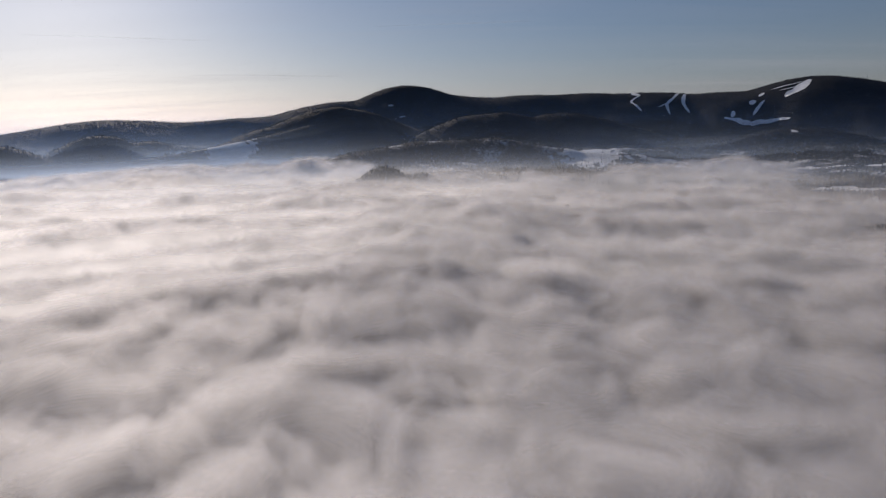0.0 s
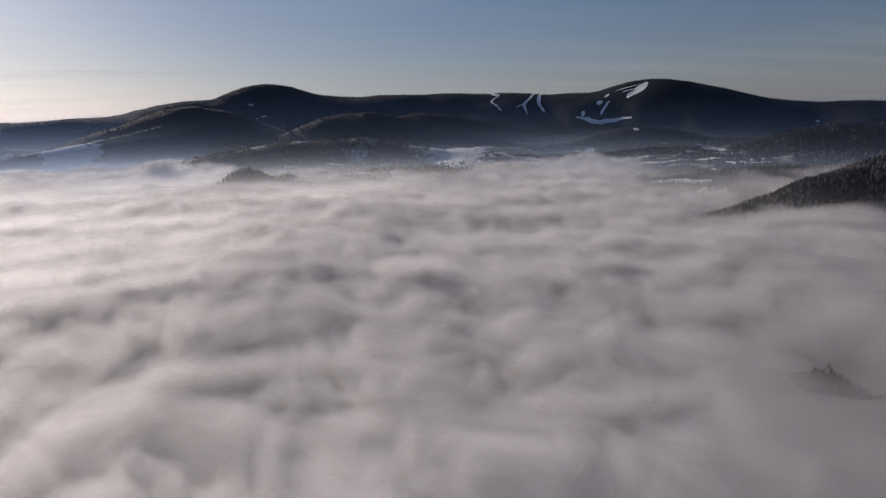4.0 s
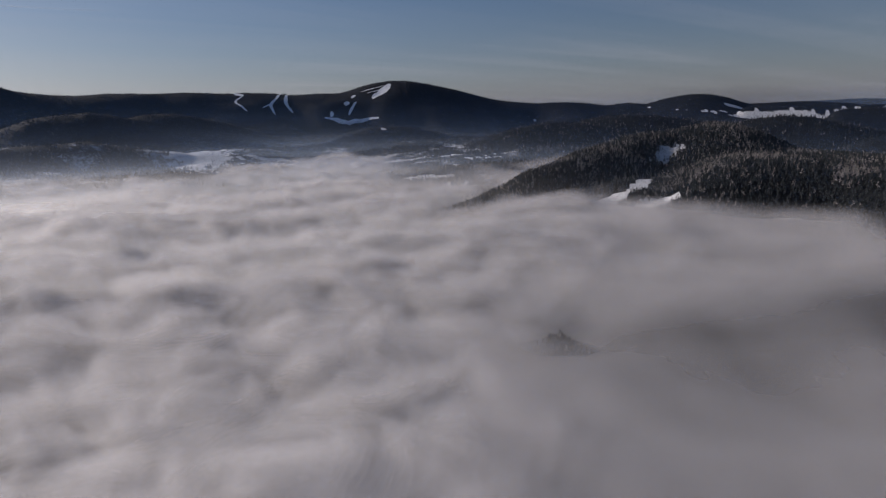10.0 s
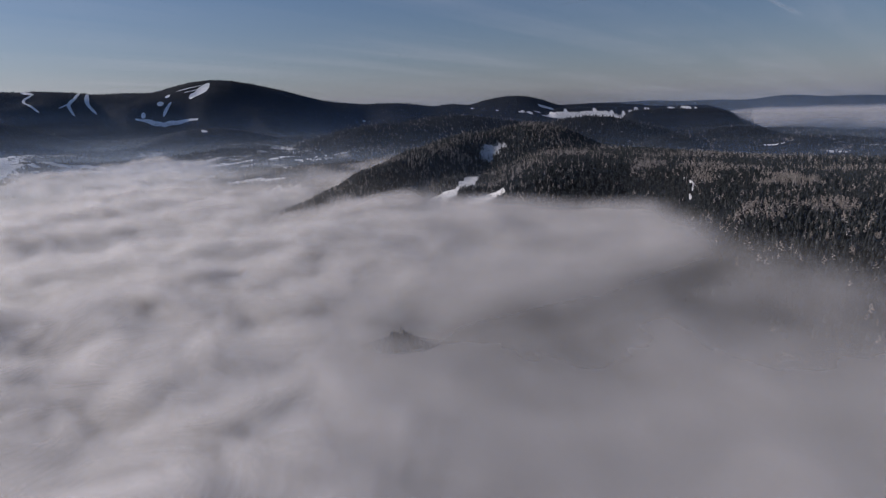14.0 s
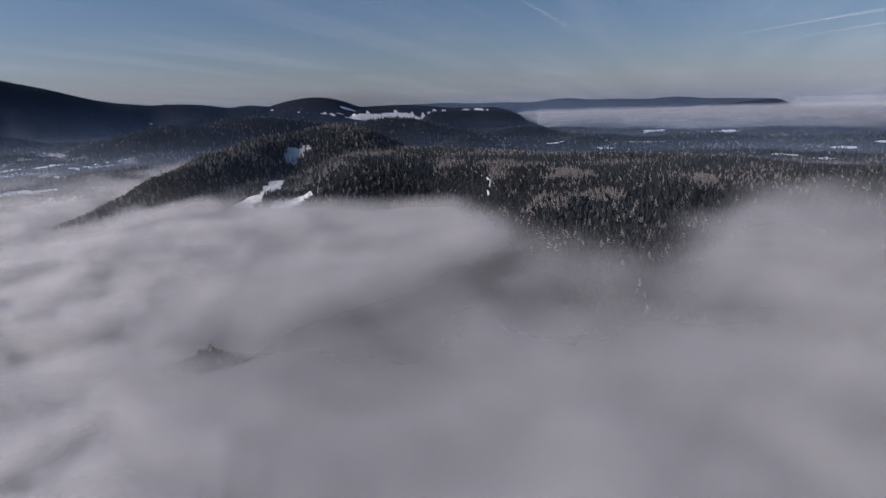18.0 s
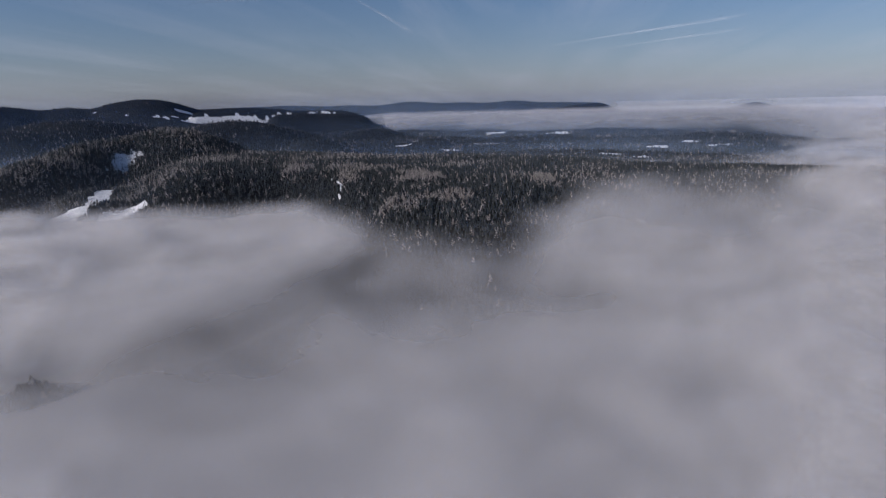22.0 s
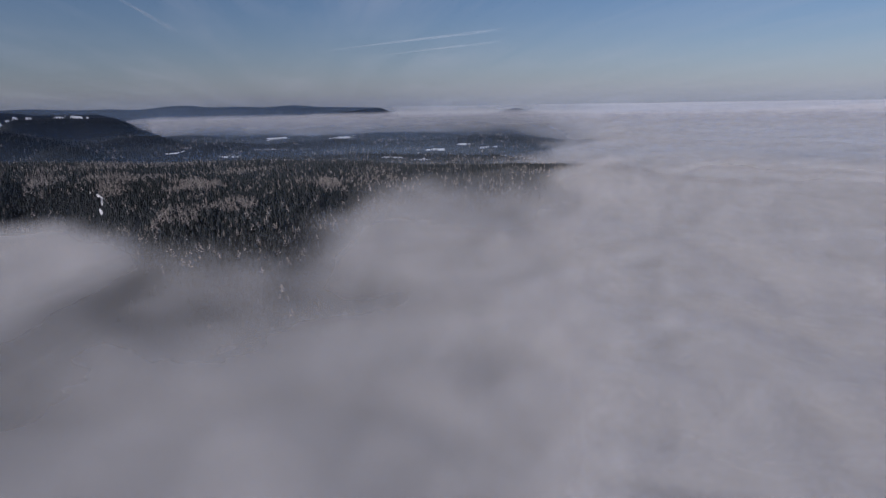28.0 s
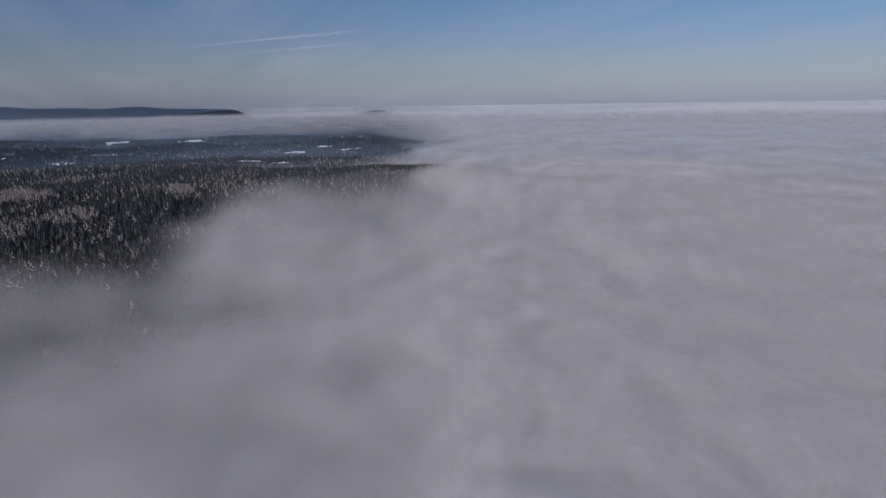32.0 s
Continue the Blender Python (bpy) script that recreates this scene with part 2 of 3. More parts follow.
def polar_sheet(name, bearings, rings, z_of, material, fields=None):
    """One sheet over a fan of bearings and rings. fields: functions of x, y, z that give a value to each corner."""
    az, rr = np.meshgrid(np.radians(bearings), rings, indexing="ij")
    x, y = (rr * np.sin(az)).ravel(), (rr * np.cos(az)).ravel()
    z = z_of(x, y)
    n, m = len(bearings), len(rings)
    i = np.arange(n * m).reshape(n, m)
    quads = np.stack([i[:-1, :-1], i[:-1, 1:], i[1:, 1:], i[1:, :-1]], -1).reshape(-1, 4)[:, ::-1]
    ob = new(name, mesh_from(name, np.stack([x, y, z], 1), quads, material, smooth=True))
    for key, f in (fields or {}).items():
        layer = ob.data.attributes.new(key, "FLOAT", "POINT")
        layer.data.foreach_set("value", f(x, y, z).astype(np.float32))
    return ob


def mesh_from(name, verts, faces, material, smooth=False):
    """A mesh from arrays of corners and of faces that all have as many corners."""
    me = bpy.data.meshes.new(name)
    k = faces.shape[1]
    me.vertices.add(len(verts))
    me.vertices.foreach_set("co", np.ascontiguousarray(verts, np.float32).ravel())
    me.loops.add(faces.size)
    me.loops.foreach_set("vertex_index", np.ascontiguousarray(faces, np.int32).ravel())
    me.polygons.add(len(faces))
    me.polygons.foreach_set("loop_start", np.arange(0, faces.size, k, dtype=np.int32))
    me.polygons.foreach_set("loop_total", np.full(len(faces), k, np.int32))
    me.polygons.foreach_set("use_smooth", np.full(len(faces), smooth))
    me.update(calc_edges=True)
    me.materials.append(material)
    return me


# ---- materials ----
def surface(name):
    m = bpy.data.materials.new(name)
    m.use_nodes = True
    t = m.node_tree
    t.nodes.clear()
    return m, t, t.nodes.new("ShaderNodeOutputMaterial")


def place_noise(t, scale, detail=4.0, rough=0.55):
    c = t.nodes.new("ShaderNodeTexCoord")
    n = node(t, "ShaderNodeTexNoise", Scale=scale, Detail=detail, Roughness=rough)
    t.links.new(c.outputs["Object"], n.inputs["Vector"])
    return n.outputs["Fac"]


def bump(t, source, distance, strength=0.6):
    b = node(t, "ShaderNodeBump", Strength=strength, Distance=distance)
    t.links.new(source, b.inputs["Height"])
    return b.outputs[0]


def land_material():
    m, t, out = surface("wooded_snowy_land")
    wood = t.nodes.new("ShaderNodeAttribute")
    wood.attribute_name = "wood"
    fine, broad = place_noise(t, 0.12, 6, 0.7), place_noise(t, 0.011, 5)
    # Dark forest floor, taken near black: the trees' shade is put into the colour.
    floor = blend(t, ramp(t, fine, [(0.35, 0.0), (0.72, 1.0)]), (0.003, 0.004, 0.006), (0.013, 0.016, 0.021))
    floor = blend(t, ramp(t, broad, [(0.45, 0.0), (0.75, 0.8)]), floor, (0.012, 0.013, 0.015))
    snow = blend(t, ramp(t, fine, [(0.3, 0.0), (0.7, 1.0)]), (0.45, 0.46, 0.49), (0.70, 0.72, 0.75))
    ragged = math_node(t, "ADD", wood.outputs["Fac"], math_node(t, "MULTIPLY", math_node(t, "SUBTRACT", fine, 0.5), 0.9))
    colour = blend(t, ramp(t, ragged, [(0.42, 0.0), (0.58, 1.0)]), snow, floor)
    p = node(t, "ShaderNodeBsdfPrincipled", Roughness=0.9)
    p.inputs["Specular IOR Level"].default_value = 0.1
    t.links.new(colour, p.inputs["Base Color"])
    t.links.new(bump(t, fine, 6.0, 0.8), p.inputs["Normal"])
    t.links.new(p.outputs[0], out.inputs[0])
    return m


def fog_material(name, colour, strength, grain=0.0135, layered=False, through_light=0.35, forward=0.32, level=0.0):
    """Fog: scatters light both ways; clear where it is shallow, and breaking up towards the top of its layers."""
    m, t, out = surface(name)
    depth = t.nodes.new("ShaderNodeAttribute")
    depth.attribute_name = "depth"
    d = node(t, "ShaderNodeBsdfDiffuse", Color=(*colour, 1))
    s = node(t, "ShaderNodeBsdfTranslucent", Color=(*colour, 1))
    g = node(t, "ShaderNodeBsdfGlossy", Color=(*colour, 1), Roughness=0.78)
    if level:
        # droplets scatter nearly alike whichever way the fog's top slopes
        geo = t.nodes.new("ShaderNodeNewGeometry")
        ease_up = t.nodes.new("ShaderNodeMix")
        ease_up.data_type = "VECTOR"
        ease_up.inputs["Factor"].default_value = level
        t.links.new(geo.outputs["Normal"], ease_up.inputs[4])
        ease_up.inputs[5].default_value = (0, 0, 1)
        unit = t.nodes.new("ShaderNodeVectorMath")
        unit.operation = "NORMALIZE"
        t.links.new(ease_up.outputs[1], unit.inputs[0])
        for lobe in (d, s, g):
            t.links.new(unit.outputs[0], lobe.inputs["Normal"])
    mix = node(t, "ShaderNodeMixShader", Fac=through_light)
    t.links.new(d.outputs[0], mix.inputs[1])
    t.links.new(s.outputs[0], mix.inputs[2])
    mix2 = node(t, "ShaderNodeMixShader", Fac=forward)
    t.links.new(mix.outputs[0], mix2.inputs[1])
    t.links.new(g.outputs[0], mix2.inputs[2])
    alpha = math_node(t, "MULTIPLY", depth.outputs["Fac"], strength)
    if layered:
        lift = t.nodes.new("ShaderNodeAttribute")
        lift.attribute_name = "lift"
        c = t.nodes.new("ShaderNodeTexCoord")
        squash = t.nodes.new("ShaderNodeMapping")
        squash.inputs["Scale"].default_value = (1, 1, 0.8)
        t.links.new(c.outputs["Object"], squash.inputs[0])
        calm = t.nodes.new("ShaderNodeAttribute")
        calm.attribute_name = "calm"
        n = node(t, "ShaderNodeTexNoise", Scale=grain, Detail=8.0, Roughness=0.64, Distortion=0.7)
        wide = node(t, "ShaderNodeTexNoise", Scale=grain * 0.5, Detail=8.0, Roughness=0.62, Distortion=0.5)
        t.links.new(squash.outputs[0], n.inputs["Vector"])
        t.links.new(squash.outputs[0], wide.inputs["Vector"])
        puffs = math_node(t, "SUBTRACT", blend(t, calm.outputs["Fac"], n.outputs["Fac"], wide.outputs["Fac"]), 0.5)
        puffs = math_node(t, "MULTIPLY", puffs, math_node(t, "SUBTRACT", 0.82, math_node(t, "MULTIPLY", calm.outputs["Fac"], 0.5)))
        left = math_node(t, "SUBTRACT", puffs, math_node(t, "SUBTRACT", math_node(t, "MULTIPLY", lift.outputs["Fac"], 0.46), 0.31))
        alpha = math_node(t, "MULTIPLY", alpha, math_node(t, "MULTIPLY", left, 3.4, True))
    last = t.nodes.new("ShaderNodeMixShader")
    t.links.new(alpha, last.inputs[0])
    t.links.new(t.nodes.new("ShaderNodeBsdfTransparent").outputs[0], last.inputs[1])
    t.links.new(mix2.outputs[0], last.inputs[2])
    t.links.new(last.outputs[0], out.inputs[0])
    return m


def tree_material(name, dark, pale, frost):
    m, t, out = surface(name)
    geo = t.nodes.new("ShaderNodeNewGeometry")
    info = t.nodes.new("ShaderNodeObjectInfo")
    either = math_node(t, "FRACT", math_node(t, "ADD", geo.outputs["Random Per Island"], info.outputs["Random"]))
    base = blend(t, either, dark, pale)
    up = t.nodes.new("ShaderNodeSeparateXYZ")
    t.links.new(geo.outputs["Normal"], up.inputs[0])
    rime = math_node(t, "MULTIPLY", ramp(t, math_node(t, "ADD", up.outputs[2], math_node(t, "SUBTRACT", place_noise(t, 0.35, 3), 0.5)), [(0.5, 0.0), (1.0, 1.0)]), frost)
    p = node(t, "ShaderNodeBsdfPrincipled", Roughness=0.85)
    p.inputs["Specular IOR Level"].default_value = 0.15
    t.links.new(blend(t, rime, base, (0.62, 0.64, 0.68)), p.inputs["Base Color"])
    t.links.new(p.outputs[0], out.inputs[0])
    return m


LAND = land_material()
FOG = fog_material("fog", (0.90, 0.89, 0.90), 1.0, through_light=0.45, forward=0.29, level=0.66)
WISP = fog_material("fog_billows", (0.90, 0.89, 0.90), 0.46, layered=True, through_light=0.45, forward=0.29, level=0.66)
# Tints of veils that paint in the light scattered by haze and air.
HAZE_VEIL = fog_material("painted_haze_veil", (0.44, 0.58, 0.80), 1.0, through_light=0.6, forward=0.1)
GLOW_VEIL = fog_material("fog_brightening_veil", (0.95, 0.95, 0.96), 1.0, through_light=0.8, forward=0.0)
BLUE_VEIL = fog_material("blue_scatter_veil", (0.11, 0.29, 0.74), 1.0, through_light=0.5, forward=0.0)
SPRUCE = tree_material("spruce_needles", (0.010, 0.014, 0.016), (0.034, 0.037, 0.040), 0.22)
SPRUCE_FAR = tree_material("mountain_spruce_needles", (0.008, 0.010, 0.013), (0.020, 0.023, 0.028), 0.05)
LARCH = tree_material("rimed_twigs", (0.09, 0.08, 0.078), (0.25, 0.225, 0.21), 0.45)

# ---- woods and clearings ----
# Open snow: bearing, distance, half-breadth across and along, turn in degrees.
FIELDS = [(36.5, 1560, 60, 110, 10), (35, 1850, 80, 110, 0), (33, 2100, 90, 60, 0), (13.8, 2860, 130, 260, 8), (17.5, 2560, 80, 60, -10), (20.5, 2830, 140, 26, 12), (19, 2950, 120, 22, 12), (22, 2700, 90, 24, 10),
          (31.2, 2715, 110, 26, 4), (42.7, 2430, 50, 14, 0), (39.4, 2562, 44, 14, 0), (29, 2400, 70, 30, 0), (36, 2640, 60, 24, 0), (41.5, 2735, 60, 16, 0), (38, 2520, 60, 22, 0), (36, 2380, 50, 22, 0),
          (64, 4122, 480, 27, 0), (73, 4140, 300, 16, 0), (59.4, 4290, 60, 16, 0), (52.6, 4310, 34, 12, 0),
          (-18.3, 3320, 110, 200, 0), (-15.6, 3180, 110, 90, 0), (-22, 3420, 60, 70, 0),
          (98.7, 2330, 46, 34, 8), (96.2, 2420, 40, 22, 0), (94.6, 2480, 32, 14, 0), (100.4, 2600, 46, 26, 0), (103, 2780, 30, 30, 0), (105.3, 2670, 40, 34, 0),
          (86.3, 3300, 60, 60, 10), (90.8, 3150, 50, 16, 0), (92, 3200, 40, 60, 20), (82, 2550, 55, 13, 0), (78, 2700, 45, 14, 0), (111, 2120, 40, 14, 0), (106.5, 2060, 40, 12, 0),
          (29.3, 3410, 16, 12, 0), (-4.4, 4180, 18, 20, 0), (-3.5, 4040, 26, 16, 0), (43, 4150, 18, 12, 0), (45.5, 4190, 34, 9, 0)]
# Narrow clearings: a half-width and points (bearing, distance).
LANES = [(21, ((48.0, 1420), (50.4, 1450), (51.8, 1530), (53.2, 1680))), (15, ((50.8, 1405), (55.0, 1425))), (2.6, ((71.0, 1340), (72.0, 1280), (71.8, 1220))),
         (1.8, ((72, 1252), (74.2, 1228)))]
# Ski runs on the main range: a width in metres and points (bearing, distance) from top to bottom.
PISTES = [(42, ((16.74, 4424), (17.5, 4360))), (20, ((17.4, 4360), (16.62, 4268), (17.66, 4124))), (22, ((20.55, 4408), (20.2, 4310), (19.61, 4232), (19.98, 4130))), (10, ((19.8, 4250), (19.0, 4180))),
          (25, ((21.06, 4402), (20.93, 4240), (21.5, 4150))), (60, ((30.1, 4345), (29.25, 4226), (28.5, 4184))), (12, ((29.6, 4325), (28.75, 4306), (27.5, 4288))), (10, ((29.7, 4290), (28.9, 4262), (28.1, 4250))),
          (34, ((26.27, 4195), (26.15, 4150))), (22, ((27.0, 4262), (26.65, 4226))), (20, ((27.05, 4182), (26.34, 4080))), (20, ((24.9, 4092), (24.76, 4046))),
          (34, ((24.2, 4034), (25.4, 4036), (26.6, 4030), (27.8, 4020), (29.0, 4000))), (18, ((-11.6, 4425), (-10.4, 4420)))]


def along_run(x, y, width, run):
    """How far a place lies from the middle of a run, in widths."""
    best = np.full(np.shape(x), 99.0)
    for (a0, r0), (a1, r1) in zip(run, run[1:]):
        ax, ay = at(a0, r0)
        bx, by = at(a1, r1)
        k = np.clip(((x - ax) * (bx - ax) + (y - ay) * (by - ay)) / ((bx - ax) ** 2 + (by - ay) ** 2), 0, 1)
        best = np.minimum(best, np.hypot(x - ax - k * (bx - ax), y - ay - k * (by - ay)) / width)
    return best


def run_gap(x, y):
    return functools.reduce(np.minimum, [along_run(x, y, width, run) for width, run in PISTES])


def woodland(x, y):
    """1 where trees stand, 0 on open snow."""
    az, r = polar(x, y)
    w = np.ones_like(x)
    for b, dist, wt_, wr, rot in FIELDS:
        hx, hy = at(b, dist)
        ux, uy = np.sin(radians(b + rot)), np.cos(radians(b + rot))
        along, across = (x - hx) * ux + (y - hy) * uy, (x - hx) * uy - (y - hy) * ux
        d = np.hypot(across / wt_, along / wr) + 0.7 * fbm(x, y, 32, 4, 2, 0.65)
        w = np.minimum(w, ease(d, 0.8, 1.15))
    open_land = ease(r, 2150, 2350) * (1 - ease(r, 3150, 3400)) * ((1 - ease(az, 36, 45)) + 0.8 * ease(az, 74, 80))
    w = np.minimum(w, 1 - open_land * (0.30 - 0.3 * fbm(x, y, 120, 4, 7, 0.6)))
    # a clear-cut, with stumps and young trees left on the snow
    cx, cy = at(54.4, 1900)
    w = np.minimum(w, 0.41 + 0.59 * ease(np.hypot((x - cx) / 84, (y - cy) / 38) + 0.5 * fbm(x, y, 30, 3, 1), 0.7, 1.1))
    for width, run in LANES:
        w = np.minimum(w, ease(along_run(x, y, width, run) + 0.3 * fbm(x, y, 30, 3, 5), 0.85, 1.2))
    return w


def soft_depth(v):
    """Cuts off what is below 0, with no edge."""
    return np.log1p(np.exp(np.clip(v, -2, 9) * 8)) / 8


def fog_depth(x, y, z):
    return (1 - np.exp(-soft_depth((z - height(x, y) - 4 + shore(x, y, z)) / thinness(x, y)))) * ease(z - height(x, y), 0, 14)


def thinness(x, y):
    """The depth, in metres, at which the fog hides what lies under it: it is thin along the wooded tableland."""
    az, r = polar(x, y)
    far = 150 * ease(r, 2500, 3200) * (1 - 0.45 * ease(r, 3500, 4100)) * ease(az, 62, 74) * (1 - ease(az, 108, 118))
    front = 12 * ease(az, 56, 66) * (1 - ease(az, 82, 92)) * ease(r, 560, 800) * (1 - ease(r, 1300, 1500))
    bank = 70 * ease(az, 78, 90) * (1 - ease(az, 106, 113)) * ease(r, 900, 1150) * (1 - ease(r, 1600, 1900))
    return 20 + far + front + bank + (46 * ease(az, 44, 58) + 20 * ease(az, 68, 76))  * (1 - ease(az, 106, 118)) * (1 - ease(r, 1500, 1900)) + 45 * ease(az, 29, 33) * (1 - ease(az, 37, 42)) * ease(r, 1250, 1450) + 46 * ease(az, 30, 46) * (1 - ease(az, 64, 78)) * (1 - ease(r, 600, 900))


def shore(x, y, z):
    """Where the fog laps against the land its edge is ragged."""
    return 34 * fbm(x, y, 110, 4, 3) * np.exp(-np.clip(z - height(x, y), 0, 400) / 40)


def layer_depth(x, y, z):
    above = z - height(x, y)
    thick = 1 - np.exp(-soft_depth((above + shore(x, y, z)) / (2.3 * thinness(x, y) - 22)))
    return thick * ease(above, 0, 14) * (1 - ease(np.hypot(x, y), 3900, 4550))


def bank_at(x, y):
    """1 in the tall soft bank that rolls over the end of the tableland."""
    az, r = polar(x, y)
    return np.exp(-(((az - 101) / 11) ** 2) - ((r - 1250) / 330) ** 2)


def calm_at(x, y, z):
    return ease(polar(x, y)[0], 22, 75) - 0.5 * ease(polar(x, y)[0], 92, 106)


def round_fan(step):
    """Bearings close together over the land in view, wide apart behind."""
    return np.concatenate([np.arange(-48.0, 158.0, step), np.arange(158.0, 308.0, 5.0), [312.0]])


rings = np.concatenate([[0.01], np.geomspace(60, 2500, 200), np.arange(2520, 4760, 20.0)])
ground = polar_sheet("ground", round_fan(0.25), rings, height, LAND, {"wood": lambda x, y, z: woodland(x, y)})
tagged(ground, "snowy valley and dark wooded winter mountains", "ground", kind="structure")
fog_rings = np.concatenate([[1.0], np.geomspace(70, 2500, 310), np.arange(2518, 4740, 18.0)])
fog = polar_sheet("fog_sea", round_fan(0.42), fog_rings, fog_height, FOG, {"depth": fog_depth})
tagged(fog, "billowing pale grey sea of fog filling the valley", "fog", kind="stuff")
LAYERS = 14
for k in range(1, LAYERS + 1):
    veil_sheet = polar_sheet("fog_layer", round_fan(1.1), np.geomspace(70, 4600, 160), lambda x, y: fog_height(x, y) + 4 + 2.7 * k, WISP,
                             {"depth": lambda x, y, z: layer_depth(x, y, z), "calm": calm_at,
                              "lift": lambda x, y, z: k / LAYERS - 0.45 * bank_at(x, y)})
    tagged(veil_sheet, "soft translucent billows at the top of the fog", "fog", kind="stuff")


def haze_curtain(dist, amount, base, fade, west, material=None, turn_off=8):
    """A veil painting haze across a valley, thinning upwards and away from the sun."""
    az, zz = np.meshgrid(np.radians(np.arange(-52.0, 165.0, 3.0)), np.arange(0.0, 1000.0, 25.0), indexing="ij")
    n, m = az.shape
    i = np.arange(n * m).reshape(n, m)
    quads = np.stack([i[:-1, :-1], i[:-1, 1:], i[1:, 1:], i[1:, :-1]], -1).reshape(-1, 4)
    away = dist * (1 + 0.03 * np.sin(az * 9 + dist))
    verts = np.stack([away * np.sin(az), away * np.cos(az), zz], -1).reshape(-1, 3)
    ob = new("haze", mesh_from("haze", verts, quads, material or HAZE_VEIL, smooth=True))
    # The glow towards the sun is put in as a thicker veil.
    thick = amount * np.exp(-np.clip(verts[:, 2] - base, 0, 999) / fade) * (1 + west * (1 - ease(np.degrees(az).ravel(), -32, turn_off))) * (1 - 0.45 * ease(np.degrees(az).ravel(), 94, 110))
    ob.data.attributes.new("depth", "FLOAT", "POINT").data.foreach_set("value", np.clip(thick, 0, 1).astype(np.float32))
    return tagged(ob, "thin tinted veil standing in for light scattered by winter haze", "haze", kind="stuff")


# White veils added over the fog, brightening it towards the sun.
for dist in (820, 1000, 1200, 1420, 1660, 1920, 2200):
    haze_curtain(dist, 0.044, 104, 24, 8.0, GLOW_VEIL, 52)
# Bluish veils: the distance's scattered light is put into their colour.
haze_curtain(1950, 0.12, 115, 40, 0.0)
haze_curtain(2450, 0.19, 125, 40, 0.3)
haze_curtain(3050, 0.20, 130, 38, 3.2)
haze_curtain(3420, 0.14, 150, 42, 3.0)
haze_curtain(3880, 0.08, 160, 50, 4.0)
haze_curtain(2550, 0.02, 170, 140, 0.0, BLUE_VEIL)
haze_curtain(3250, 0.026, 190, 140, 0.2, BLUE_VEIL)
haze_curtain(3900, 0.04, 260, 130, 0.8, BLUE_VEIL)
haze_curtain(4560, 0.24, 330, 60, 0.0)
# Two more veils added to lift the dark of the near forest.
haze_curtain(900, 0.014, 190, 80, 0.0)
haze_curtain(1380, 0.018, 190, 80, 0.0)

# ---- shapes ----
def part(name, bm, material, parent, label=""):
    """One mesh object under a thing or a part."""
    me = bpy.data.meshes.new(name)
    bm.to_mesh(me)
    bm.free()
    me.materials.append(material)
    ob = new(name, me)
    ob.parent = parent
    return tagged(ob, label)


def rod(bm, a, b, r0, r1, sides=6):
    """A tapered rod from a to b, added to bm."""
    a, b = Vector(a), Vector(b)
    m = Matrix.Translation((a + b) / 2) @ (b - a).to_track_quat("Z", "Y").to_matrix().to_4x4()
    bmesh.ops.create_cone(bm, cap_ends=True, segments=sides, radius1=r0, radius2=r1, depth=(b - a).length, matrix=m)


def plain(name, colour, rough=0.7, metal=0.0):
    m, t, out = surface(name)
    fine = place_noise(t, 2.0, 4)
    p = node(t, "ShaderNodeBsdfPrincipled", Roughness=rough, Metallic=metal)
    t.links.new(blend(t, fine, tuple(c * 0.75 for c in colour), tuple(min(1, c * 1.2) for c in colour)), p.inputs["Base Color"])
    t.links.new(p.outputs[0], out.inputs[0])
    return m


STEEL = plain("galvanised_steel", (0.30, 0.31, 0.33), 0.5, 0.8)
CONCRETE = plain("concrete", (0.30, 0.30, 0.29), 0.9)
BARK = plain("bark", (0.07, 0.055, 0.045), 0.95)


# ---- trees ----
def star_spruce(rng, whorls, points):
    """Corners and triangles of a spruce one metre high: stacked ragged skirts of drooping boughs."""
    v, f = [], []
    for k in range(whorls):
        low = 0.06 + 0.80 * k / whorls
        top = min(1.0, low + 1.5 / whorls)
        rad = 0.17 * (1 - low) ** 0.85 + 0.015
        apex = len(v)
        v.append((rng.uniform(-0.01, 0.01), rng.uniform(-0.01, 0.01), top))
        twist = rng.uniform(0, 6.28)
        n = points * 2
        for j in range(n):
            a = twist + 6.2832 * j / n
            rr = rad * (rng.uniform(0.85, 1.2) if j % 2 else rng.uniform(0.45, 0.65))
            v.append((rr * math.cos(a), rr * math.sin(a), low + (0.0 if j % 2 else 0.05)))
        for j in range(n):
            f.append((apex, apex + 1 + j, apex + 1 + (j + 1) % n))
    return np.array(v), np.array(f)


def cone_spruce(rng):
    v, f = [], []
    for low, top, rad in ((0.0, 0.62, 0.17), (0.36, 1.0, 0.11)):
        apex = len(v)
        v.append((0, 0, top))
        for j in range(5):
            a = 6.2832 * j / 5 + rng.uniform(-0.3, 0.3)
            rr = rad * rng.uniform(0.75, 1.2)
            v.append((rr * math.cos(a), rr * math.sin(a), low + rng.uniform(0, 0.06)))
        f += [(apex, apex + 1 + j, apex + 1 + (j + 1) % 5) for j in range(5)]
    return np.array(v), np.array(f)


